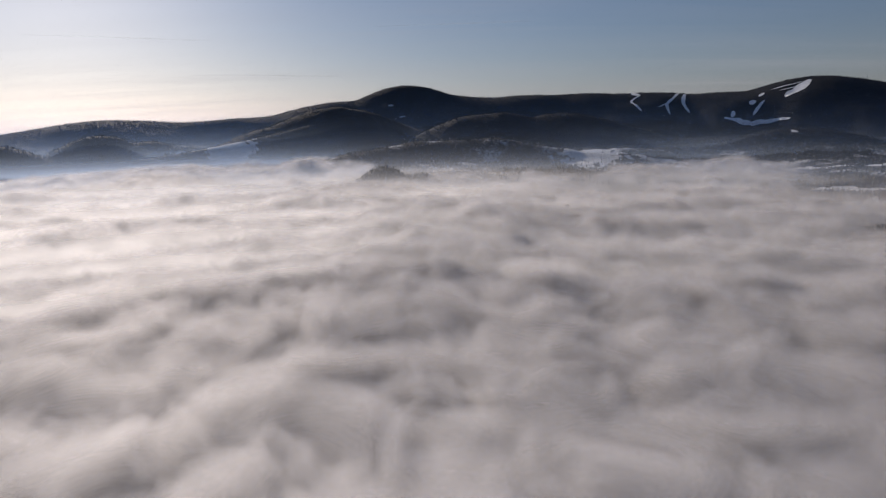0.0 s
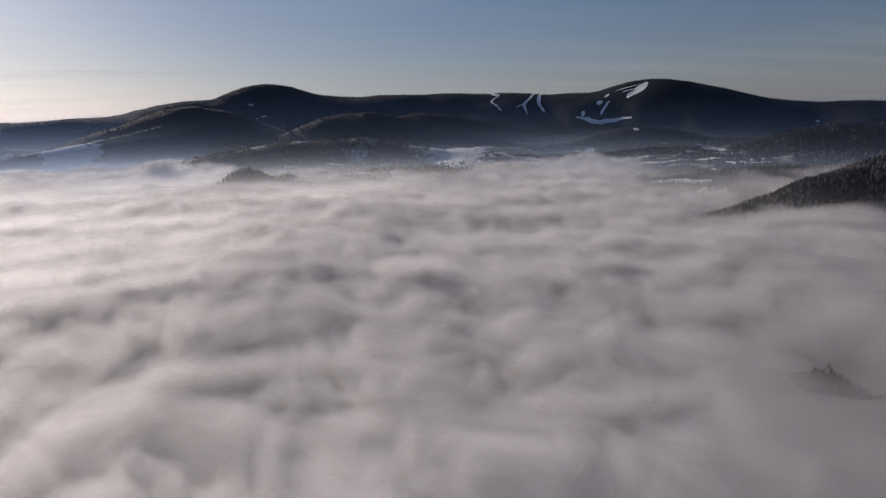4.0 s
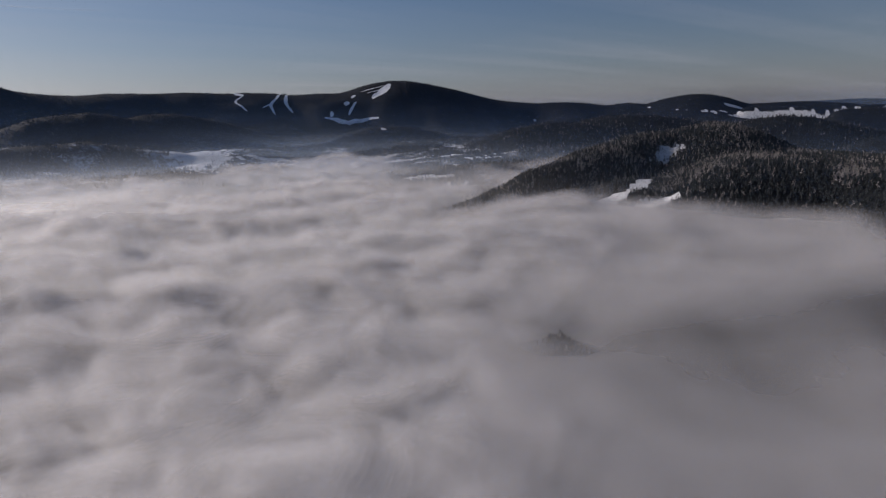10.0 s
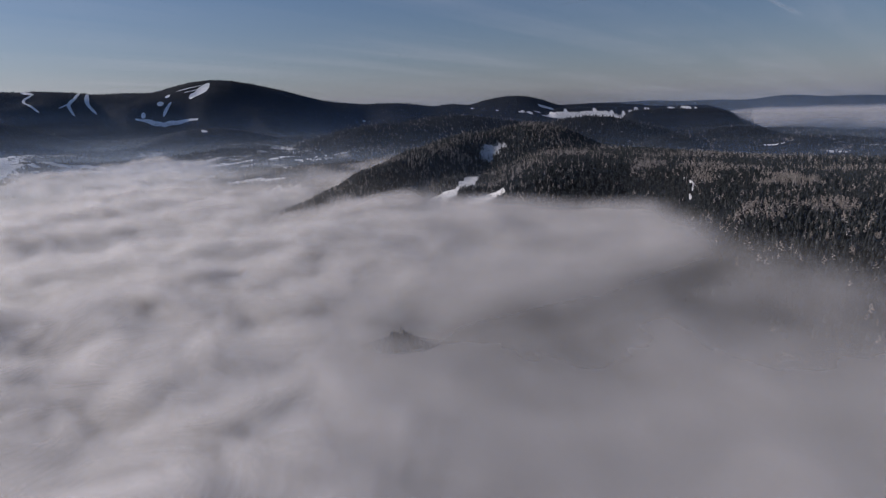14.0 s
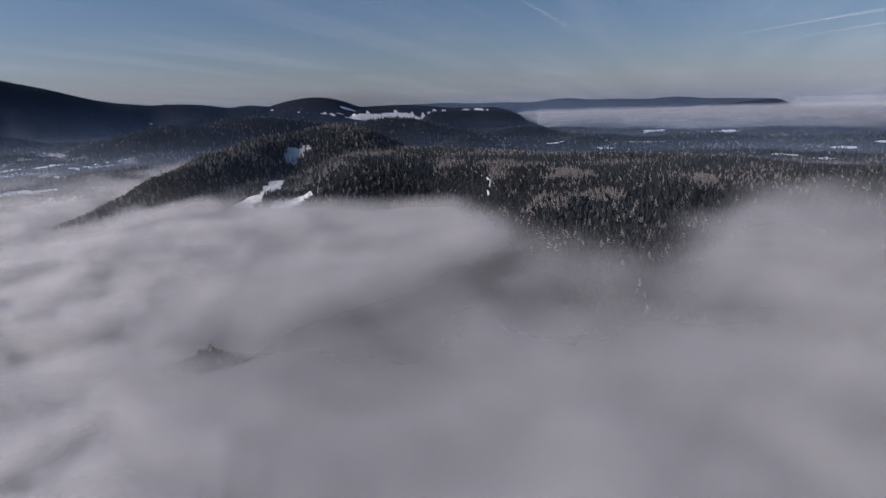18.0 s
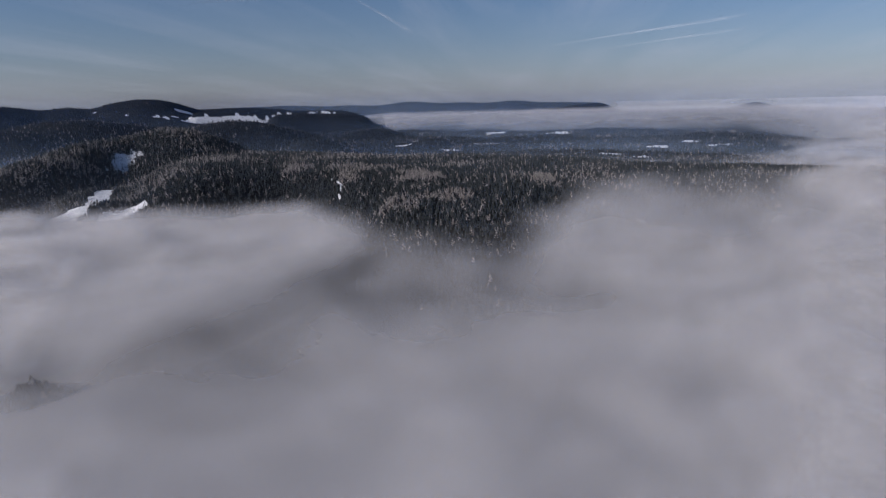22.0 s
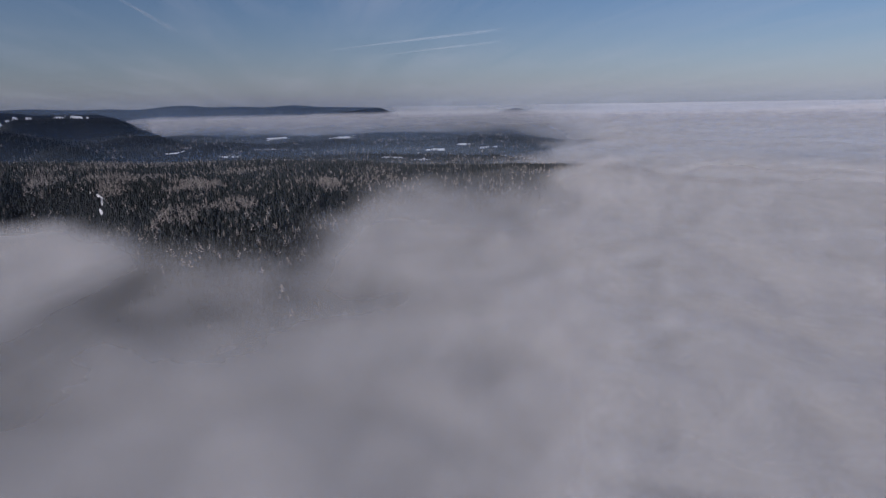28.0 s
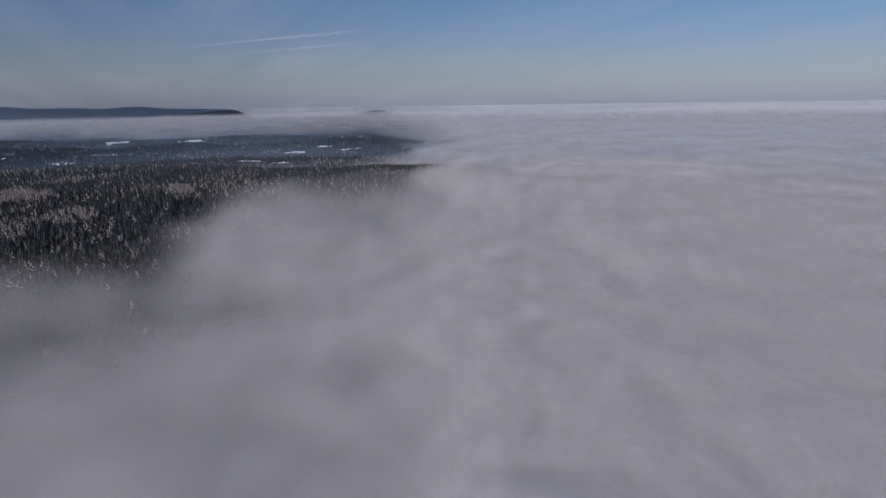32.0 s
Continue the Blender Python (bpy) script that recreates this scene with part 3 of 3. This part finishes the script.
def twiggy_tree(rng, clumps):
    """A rimed larch or birch one metre high: a slim stem and loose upswept sprays."""
    v, f = [], []
    for j in range(3):
        a = 2.0944 * j
        v.append((0.012 * math.cos(a), 0.012 * math.sin(a), 0))
    v.append((0, 0, 0.95))
    f += [(0, 1, 3), (1, 2, 3), (2, 0, 3)]
    for k in range(clumps):
        h = 0.18 + 0.78 * (k + rng.random()) / clumps
        spread = 0.24 * (1.02 - h) ** 0.7 * rng.uniform(0.6, 1.1)
        a = rng.uniform(0, 6.2832)
        i = len(v)
        ca, sa = math.cos(a), math.sin(a)
        v += [(0, 0, h), (spread * ca - 0.05 * sa, spread * sa + 0.05 * ca, h + 0.03), (spread * ca + 0.05 * sa, spread * sa - 0.05 * ca, h - 0.01),
              (spread * 0.6 * ca, spread * 0.6 * sa, h + 0.11)]
        f += [(i, i + 1, i + 3), (i, i + 3, i + 2), (i + 1, i + 2, i + 3)]
    return np.array(v), np.array(f)


rng = random.Random(11)
STARS = [star_spruce(rng, 3, 5) for _ in range(6)]
CONES = [cone_spruce(rng) for _ in range(6)]
TWIGS = [twiggy_tree(rng, 12) for _ in range(6)]
TWIGS_FAR = [twiggy_tree(rng, 6) for _ in range(4)]


def scatter(count, bearings, radii, seed):
    rs = np.random.RandomState(seed)
    az = rs.uniform(bearings[0], bearings[1], count)
    r = np.sqrt(rs.uniform(radii[0] ** 2, radii[1] ** 2, count))
    x, y = at(az, r)
    return x, y, rs


def plant(name, x, y, z, size, shapes, material, rs, label):
    """One mesh with a tree at each place."""
    verts, faces, base = [], [], 0
    pick = rs.randint(0, len(shapes), len(x))
    spin = rs.uniform(0, 6.2832, len(x))
    wide = rs.uniform(1.3, 2.1, len(x))
    for k, (v, f) in enumerate(shapes):
        s = pick == k
        n = int(s.sum())
        if not n:
            continue
        c, sn = np.cos(spin[s])[:, None], np.sin(spin[s])[:, None]
        h, w = size[s][:, None], (size[s] * wide[s])[:, None]
        px = x[s][:, None] + w * (c * v[None, :, 0] - sn * v[None, :, 1])
        py = y[s][:, None] + w * (sn * v[None, :, 0] + c * v[None, :, 1])
        pz = z[s][:, None] - 0.6 + h * v[None, :, 2]
        verts.append(np.stack([px, py, pz], -1).reshape(-1, 3))
        faces.append((f[None] + (np.arange(n) * len(v))[:, None, None] + base).reshape(-1, 3))
        base += n * len(v)
    ob = new(name, mesh_from(name, np.concatenate(verts), np.concatenate(faces), material))
    return tagged(ob, label, "forest", kind="stuff")


# Stands of larch: bearing, distance, half-breadth across and along.
STANDS = [(47.2, 1730, 55, 60), (50.2, 1850, 60, 50), (47, 1570, 50, 50), (60, 1700, 90, 60), (57.5, 1500, 60, 40), (41, 1400, 40, 50), (79.2, 1270, 42, 85), (78.0, 1040, 38, 48), (82.5, 1090, 40, 40), (90.5, 1300, 26, 70), (68, 1480, 40, 60),
          (72.5, 1330, 20, 60), (44, 1480, 60, 50), (39, 1300, 50, 40)]


def larches(x, y):
    """How much of a wood is larch and birch, from 0 to 1."""
    n = fbm(x, y, 170, 4, 6)
    amount = 0.05 + ease(n, 0.25, 0.75) * 0.3 + 0.10 * (1 - ease(polar(x, y)[0], 58, 66))
    for b, dist, wt_, wr in STANDS:
        hx, hy = at(b, dist)
        ux, uy = np.sin(radians(b)), np.cos(radians(b))
        along, across = (x - hx) * ux + (y - hy) * uy, (x - hx) * uy - (y - hy) * ux
        amount = np.maximum(amount, 0.75 - 0.75 * ease(np.hypot(across / wt_, along / wr) + 0.7 * fbm(x, y, 45, 3, 1), 0.45, 1.25))
    return amount


def wood_of(names, counts, bearings, radii, seed, shapes, size, labels, sink=30.0, mix=1.0, needles=None):
    """A mixed wood: a mesh of spruces and a mesh of rimed larches."""
    x, y, rs = scatter(counts, bearings, radii, seed)
    z = height(x, y)
    ok = (woodland(x, y) > rs.uniform(0.3, 0.8, len(x))) & (run_gap(x, y) > 0.75) & (z > fog_height(x, y) + 24 - sink + rs.uniform(-16, 16, len(x)))
    pale = rs.uniform(0, 1, len(x)) < larches(x, y) * mix
    h = size * rs.uniform(0.55, 1.2, len(x)) ** 1.0 * (1 - 0.4 * ease(np.hypot(x, y), 2000, 4200)) * np.where(pale, 1.25, 1.0)
    if radii[0] < 600:
        az, r = polar(x, y)
        near = ok & (r < 1130) & (az > 71) & (az < 91) & (z > fog_height(x, y) + 6)
        near &= np.cumsum(near & ~pale) <= 290
        single_trees(x[near], y[near], z[near], h[near], pale[near], rs)
        ok &= ~near
    for name, shape, material, label, s in zip(names, shapes, (needles or SPRUCE, LARCH), labels, (ok & ~pale, ok & pale)):
        if s.any():
            plant(name, x[s], y[s], z[s], h[s], shape, material, rs, label)


def spruce_parts(rng):
    """Meshes of one detailed spruce, one metre high: a tapered trunk with limbs and a crown of drooping boughs."""
    bm = bmesh.new()
    rod(bm, (0, 0, 0), (0, 0, 0.97), 0.016, 0.003)
    for k in range(10):
        a, h = k * 2.4, 0.12 + 0.08 * k
        w = 0.13 * (1 - h) + 0.01
        rod(bm, (0, 0, h), (w * math.cos(a), w * math.sin(a), h - 0.02), 0.004, 0.001, 3)
    trunk = bpy.data.meshes.new("trunk")
    bm.to_mesh(trunk)
    bm.free()
    v, f = [], []
    for k in range(12):
        h = 0.08 + 0.86 * k / 12
        reach = 0.19 * (1 - h) ** 0.85 + 0.012
        n = 8 if k < 8 else 5
        turn_by = rng.uniform(0, 6.28)
        for j in range(n):
            a = turn_by + 6.2832 * j / n + rng.uniform(-0.2, 0.2)
            d = reach * rng.uniform(0.75, 1.15)
            ca, sa, w = math.cos(a), math.sin(a), d * 0.36
            i = len(v)
            v += [(0, 0, h + 0.06), (d * 0.6 * ca - w * sa, d * 0.6 * sa + w * ca, h), (d * ca, d * sa, h - 0.03), (d * 0.6 * ca + w * sa, d * 0.6 * sa - w * ca, h)]
            f += [(i, i + 1, i + 2), (i, i + 2, i + 3)]
    return trunk, mesh_from("crown", np.array(v), np.array(f), SPRUCE)


def larch_parts(rng):
    """Meshes of one rimed larch, one metre high: a stem with limbs and a loose crown of fine sprays."""
    bm = bmesh.new()
    rod(bm, (0, 0, 0), (0, 0, 0.97), 0.017, 0.003)
    for k in range(12):
        a, h = k * 2.4 + rng.uniform(-0.3, 0.3), 0.2 + 0.062 * k
        w = 0.2 * (1.02 - h)
        rod(bm, (0, 0, h), (w * math.cos(a), w * math.sin(a), h + 0.06), 0.005, 0.001, 3)
    trunk = bpy.data.meshes.new("trunk")
    bm.to_mesh(trunk)
    bm.free()
    v, f = twiggy_tree(rng, 42)
    return trunk, mesh_from("crown", v, f, LARCH)


def single_trees(x, y, z, h, pale, rs):
    """The trees along the edge of the tableland, each a thing of its own."""
    kinds = [("spruce", [spruce_parts(rng) for _ in range(4)], "dark spruce with frosted boughs at the edge of the forest", "spruces at the forest edge"),
             ("larch", [larch_parts(rng) for _ in range(4)], "bare larch pale with rime, among dark spruces", "larches at the forest edge")]
    for i in range(len(x)):
        name, shapes, label, group = kinds[int(pale[i])]
        trunk, crown = shapes[rs.randint(0, 4)]
        if not trunk.materials:
            trunk.materials.append(BARK)
        root = new(name)
        root.matrix_world = pose(x[i], y[i], z[i] - 0.3, 0, 0, rs.uniform(0, 360)) @ Matrix.Diagonal((h[i], h[i], h[i], 1))
        tagged(root, label, "tree", group)
        for child, me in (("trunk", trunk), ("crown", crown)):
            new(child, me).parent = root


WOODS = ("spruce_forest", "larch_stands")
wood_of(WOODS, 900, (39, 56), (490, 640), 7, (STARS, TWIGS), 9.0, ("spruces on a knoll just breaking through the fog", "bare trees on a knoll just breaking through the fog"), sink=36.0)
wood_of(WOODS, 2600, (-10, 2), (2080, 2420), 6, (STARS, TWIGS), 9.0, ("dark spruces on a wooded knoll above the fog", "frosted larches on a wooded knoll above the fog"), sink=30.0)
wood_of(WOODS, 54000, (30, 122), (470, 1500), 1, (STARS, TWIGS), 9.0, ("dense dark spruce forest with a dusting of frost", "pale frosted larches and birches among the spruces"))
wood_of(WOODS, 52000, (28, 122), (1500, 2350), 2, (CONES, TWIGS_FAR), 10.5, ("dark spruce forest running over the tableland", "frosted larches and birches on the tableland"))
wood_of(WOODS, 36000, (-40, 112), (2100, 3300), 3, (CONES, TWIGS_FAR), 13.0, ("dark spruce woods between the snowy fields", "frosted bare woods in the far valley"), sink=24.0, mix=1.2, needles=SPRUCE_FAR)
wood_of(WOODS, 48000, (-40, 98), (3300, 4470), 4, (CONES, TWIGS_FAR), 14.0, ("dark spruce woods on the mountain slopes", "bare woods on the mountain slopes"), sink=24.0, mix=0.1, needles=SPRUCE_FAR)


def hedgerow(a, b, count, seed):
    """A row of small bare trees along a field's edge."""
    rs = np.random.RandomState(seed)
    k = np.sort(rs.uniform(0, 1, count))
    x, y = at(a[0] + (b[0] - a[0]) * k, a[1] + (b[1] - a[1]) * k)
    x, y = x + rs.normal(0, 3, count), y + rs.normal(0, 3, count)
    row = plant("hedgerow", x, y, height(x, y), rs.uniform(5, 10, count), TWIGS_FAR + CONES[:1], LARCH, rs, "row of small bare trees along a snowy field")
    tagged(row, category="hedgerow")


for i, (a, b, count) in enumerate((((12.6, 2780), (18.8, 2520), 60), ((13.6, 2900), (20.0, 2620), 60), ((15.0, 2980), (21.5, 2720), 60), ((17.0, 3040), (22.5, 2800), 50),
                                   ((12.0, 2640), (15.5, 2560), 24), ((28.5, 2480), (33.0, 2600), 40), ((35.5, 2500), (41.5, 2680), 50), ((25.5, 4024), (27.5, 4016), 40), ((31, 2690), (34.5, 2600), 40), ((32.5, 1500), (36, 1650), 40), ((33.5, 1750), (37, 1900), 40), ((-20.5, 3380), (-16.5, 3200), 50), ((-18, 3450), (-14.5, 3200), 50))):
    hedgerow(a, b, count, 50 + i)

# ---- ski runs, mast and contrails ----
def ski_run(width, run):
    """A strip of snow down the mountain side, laid on the ground."""
    pts = []
    for (a0, r0), (a1, r1) in zip(run, run[1:]):
        n = max(3, int(math.hypot(r1 - r0, radians(a1 - a0) * r0) / 8))
        pts += [(a0 + (a1 - a0) * k / n, r0 + (r1 - r0) * k / n) for k in range(n)]
    pts.append(run[-1])
    for _ in range(24):
        pts = [pts[0]] + [tuple((p[i] + 2 * q[i] + s[i]) / 4 for i in (0, 1)) for p, q, s in zip(pts, pts[1:], pts[2:])] + [pts[-1]]
    px, py = at(np.array([p[0] for p in pts]), np.array([p[1] for p in pts]))
    tx, ty = np.gradient(px), np.gradient(py)
    long = np.hypot(tx, ty)
    nx, ny = -ty / long, tx / long
    rows = []
    for side in np.linspace(-1, 1, 7):
        w = width * 0.45 * side * (1 + 0.55 * fbm(px + 300 * side, py, 45, 4, 4)) * (0.3 + 0.7 * np.sin(np.linspace(0.0, math.pi, len(px))) ** 0.6)
        x, y = px + nx * w, py + ny * w
        rows.append(np.stack([x, y, height(x, y) + 1.6], 1))
    n, m = len(rows), len(px)
    i = np.arange(n * m).reshape(n, m)
    quads = np.stack([i[:-1, :-1], i[1:, :-1], i[1:, 1:], i[:-1, 1:]], -1).reshape(-1, 4)
    ob = new("ski_run", mesh_from("ski_run", np.concatenate(rows), quads, SNOW, smooth=True))
    return tagged(ob, "snowy ski run cut through the dark mountain forest", "ski run", "ski runs on the range")


def snow_material():
    m, t, out = surface("packed_snow")
    fine = place_noise(t, 0.08, 5, 0.6)
    p = node(t, "ShaderNodeBsdfPrincipled", Roughness=0.8)
    t.links.new(blend(t, ramp(t, fine, [(0.3, 0.0), (0.7, 1.0)]), (0.60, 0.64, 0.70), (0.84, 0.86, 0.89)), p.inputs["Base Color"])
    t.links.new(bump(t, fine, 2.0, 0.5), p.inputs["Normal"])
    t.links.new(p.outputs[0], out.inputs[0])
    return m


SNOW = snow_material()
for width, run in PISTES:
    ski_run(width, run)


def radio_mast(bearing, dist):
    x, y = at(bearing, dist)
    root = new("radio_mast")
    root.location = (x, y, float(height(x, y)) - 1)
    tagged(root, "slender steel radio mast on the wooded summit", "mast")
    bm = bmesh.new()
    rod(bm, (0, 0, 0), (0, 0, 5), 2.4, 2.0, 8)
    part("base", bm, CONCRETE, root, "concrete base block")
    for k in range(3):
        a = 2.0944 * k
        bm = bmesh.new()
        rod(bm, (1.6 * math.cos(a), 1.6 * math.sin(a), 5), (0.5 * math.cos(a), 0.5 * math.sin(a), 24), 0.35, 0.25)
        part("leg", bm, STEEL, root)
    bm = bmesh.new()
    for k in range(6):
        h, w = 6 + 3 * k, 1.5 - 0.17 * k
        for j in range(3):
            a, b = 2.0944 * j, 2.0944 * (j + 1)
            rod(bm, (w * math.cos(a), w * math.sin(a), h), ((w - 0.15) * math.cos(b), (w - 0.15) * math.sin(b), h + 3), 0.12, 0.12, 4)
    part("bracing", bm, STEEL, root)
    bm = bmesh.new()
    rod(bm, (0, 0, 23), (0, 0, 24.2), 1.6, 1.6, 8)
    part("platform", bm, STEEL, root)
    bm = bmesh.new()
    rod(bm, (0, 0, 24), (0, 0, 34), 0.45, 0.15)
    part("antenna", bm, STEEL, root, "thin whip antenna at the top")


radio_mast(33.8, 4425)


def contrail(a, b, width, thick, dist=4600):
    """A thin old contrail between two points of the sky (bearing and height in degrees)."""
    n, m = 60, 7
    k = np.linspace(0, 1, n)
    az = a[0] + (b[0] - a[0]) * k
    el = a[1] + (b[1] - a[1]) * k + 0.05 * np.sin(5 * k)
    dx, dy = (b[0] - a[0]), (b[1] - a[1])
    size = math.hypot(dx, dy)
    rows, alpha = [], []
    for side in np.linspace(-1, 1, m):
        w = width * side * (0.5 + 0.9 * k)
        ba, be = np.radians(az - dy / size * w), np.radians(el + dx / size * w)
        rows.append(np.stack([dist * np.sin(ba), dist * np.cos(ba), EYE_Z + dist * np.tan(be)], 1))
        streaks = 0.65 + 0.5 * fbm(k * 900, np.full(n, 200 * side), 60, 3, 2)
        alpha.append(thick * (1 - side * side) * np.clip(streaks, 0, 1.3) * np.sin(np.pi * np.clip(k, 0.02, 0.98)) ** 0.5)
    i = np.arange(n * m).reshape(m, n)
    quads = np.stack([i[:-1, :-1], i[1:, :-1], i[1:, 1:], i[:-1, 1:]], -1).reshape(-1, 4)
    ob = new("contrail", mesh_from("contrail", np.concatenate(rows), quads, VAPOUR, smooth=True))
    ob.data.attributes.new("depth", "FLOAT", "POINT").data.foreach_set("value", np.clip(np.concatenate(alpha), 0, 1).astype(np.float32))
    return tagged(ob, "faint white contrail drifting in the blue sky", "contrail", kind="stuff")


VAPOUR = fog_material("ice_vapour", (0.95, 0.95, 0.97), 1.0)
for a, b, width, thick in (((73.6, 9.0), (79.0, 6.1), 0.16, 0.20), ((91.0, 4.6), (106.5, 6.3), 0.12, 0.16), ((95.2, 4.1), (106.5, 5.3), 0.10, 0.11),
                           ((60.5, 8.2), (67.0, 8.9), 0.22, 0.16), ((-6, 8.2), (8, 8.4), 0.07, 0.2), ((-21, 4.25), (-9, 4.2), 0.06, 0.25), ((-33, 7.0), (-19, 7.1), 0.06, 0.2)):
    contrail(a, b, width, thick)


# ---- lone trees on the clearing, and the hamlet ----
LONE = [(51.04, 1392, 10.5, False), (52.13, 1408, 11.5, False), (51.7, 1402, 9.5, True), (53.6, 1400, 6.0, True), (53.9, 1404, 5.5, True), (54.2, 1402, 6.5, True),
        (49.4, 1452, 7.0, False), (50.9, 1470, 6.5, True), (54.2, 1858, 9.0, False), (55.0, 1846, 8.5, False), (53.6, 1852, 7.5, True), (55.7, 1862, 8.0, True)]
lx, ly = at(np.array([t[0] for t in LONE]), np.array([t[1] for t in LONE]))
LONE_SHAPES = {False: spruce_parts(rng), True: larch_parts(rng)}
for (bearing, dist, tall, rimed), x, y in zip(LONE, lx, ly):
    root = new("larch" if rimed else "spruce")
    root.matrix_world = pose(x, y, float(height(x, y)) - 0.2, 0, 0, bearing * 37) @ Matrix.Diagonal((tall, tall, tall, 1))
    tagged(root, "small rimed tree standing alone on the snowy clearing" if rimed else "dark spruce standing alone on the snowy clearing", "tree", "trees on the clearing")
    trunk, crown = LONE_SHAPES[rimed]
    if not trunk.materials:
        trunk.materials.append(BARK)
    for child, me in (("trunk", trunk), ("crown", crown)):
        new(child, me).parent = root

PLASTER = plain("pale_plaster", (0.42, 0.38, 0.34), 0.9)
TIMBER = plain("dark_timber", (0.10, 0.07, 0.05), 0.85)
PANE = plain("dark_pane", (0.03, 0.035, 0.04), 0.15)
BRICK = plain("red_brick", (0.30, 0.14, 0.10), 0.9)


def box(bm, lo, hi):
    m = Matrix.Translation([(a + b) / 2 for a, b in zip(lo, hi)]) @ Matrix.Diagonal((*[b - a for a, b in zip(lo, hi)], 1))
    bmesh.ops.create_cube(bm, size=1, matrix=m)


def cottage(wall_material, label):
    """A gabled house with a snowy roof, its ridge along x."""
    root = new("house")
    bm = bmesh.new()
    v = [bm.verts.new(p) for p in ((-5, -3.5, -1), (5, -3.5, -1), (5, 3.5, -1), (-5, 3.5, -1), (-5, -3.5, 3), (5, -3.5, 3), (5, 3.5, 3), (-5, 3.5, 3), (-5, 0, 6), (5, 0, 6))]
    for f in ((0, 1, 5, 4), (2, 3, 7, 6), (1, 2, 6, 9, 5), (3, 0, 4, 8, 7), (3, 2, 1, 0)):
        bm.faces.new([v[i] for i in f])
    part("wall", bm, wall_material, root)
    for side in (-1, 1):
        bm = bmesh.new()
        v = [bm.verts.new(p) for p in ((-5.6, 4.2 * side, 2.5), (5.6, 4.2 * side, 2.5), (5.6, 0, 6.1), (-5.6, 0, 6.1), (-5.6, 4.2 * side, 2.9), (5.6, 4.2 * side, 2.9), (5.6, 0, 6.5), (-5.6, 0, 6.5))]
        for f in ((0, 1, 2, 3), (4, 5, 6, 7), (0, 1, 5, 4), (1, 2, 6, 5), (2, 3, 7, 6), (3, 0, 4, 7)):
            bm.faces.new([v[i] for i in f])
        bmesh.ops.recalc_face_normals(bm, faces=bm.faces)
        part("roof", bm, SNOW, root, "roof slope under snow")
    bm = bmesh.new()
    box(bm, (1.5, -1.4, 4.5), (2.4, -0.6, 7.4))
    part("chimney", bm, BRICK, root, "red brick chimney")
    for x in (-3.2, 0.4, 3.2):
        bm = bmesh.new()
        box(bm, (x - 0.5, -3.58, 0.9), (x + 0.5, -3.46, 2.2))
        part("window", bm, PANE, root)
    bm = bmesh.new()
    box(bm, (-1.9, -3.6, -0.9), (-0.9, -3.46, 1.2))
    part("door", bm, TIMBER, root)
    return tagged(root, label, "house", "houses of the hamlet")


HAMLET = [(18.3, 2820), (18.9, 2870), (19.4, 2800), (19.9, 2905), (20.4, 2850), (20.9, 2780), (21.5, 2890), (17.7, 2900), (22.1, 2830), (38.6, 2560), (39.4, 2600), (40.3, 2640)]
models = [cottage(PLASTER, "small plastered farmhouse with a snowy roof in the valley"), cottage(TIMBER, "dark timber house with a snowy roof in the valley")]
for i, (bearing, dist) in enumerate(HAMLET):
    x, y = at(bearing, dist)
    m = pose(x, y, float(height(x, y)), 0, 0, 35 * i - bearing)
    if i < 2:
        models[i].matrix_world = m
    else:
        copy_thing(models[i % 2], m)
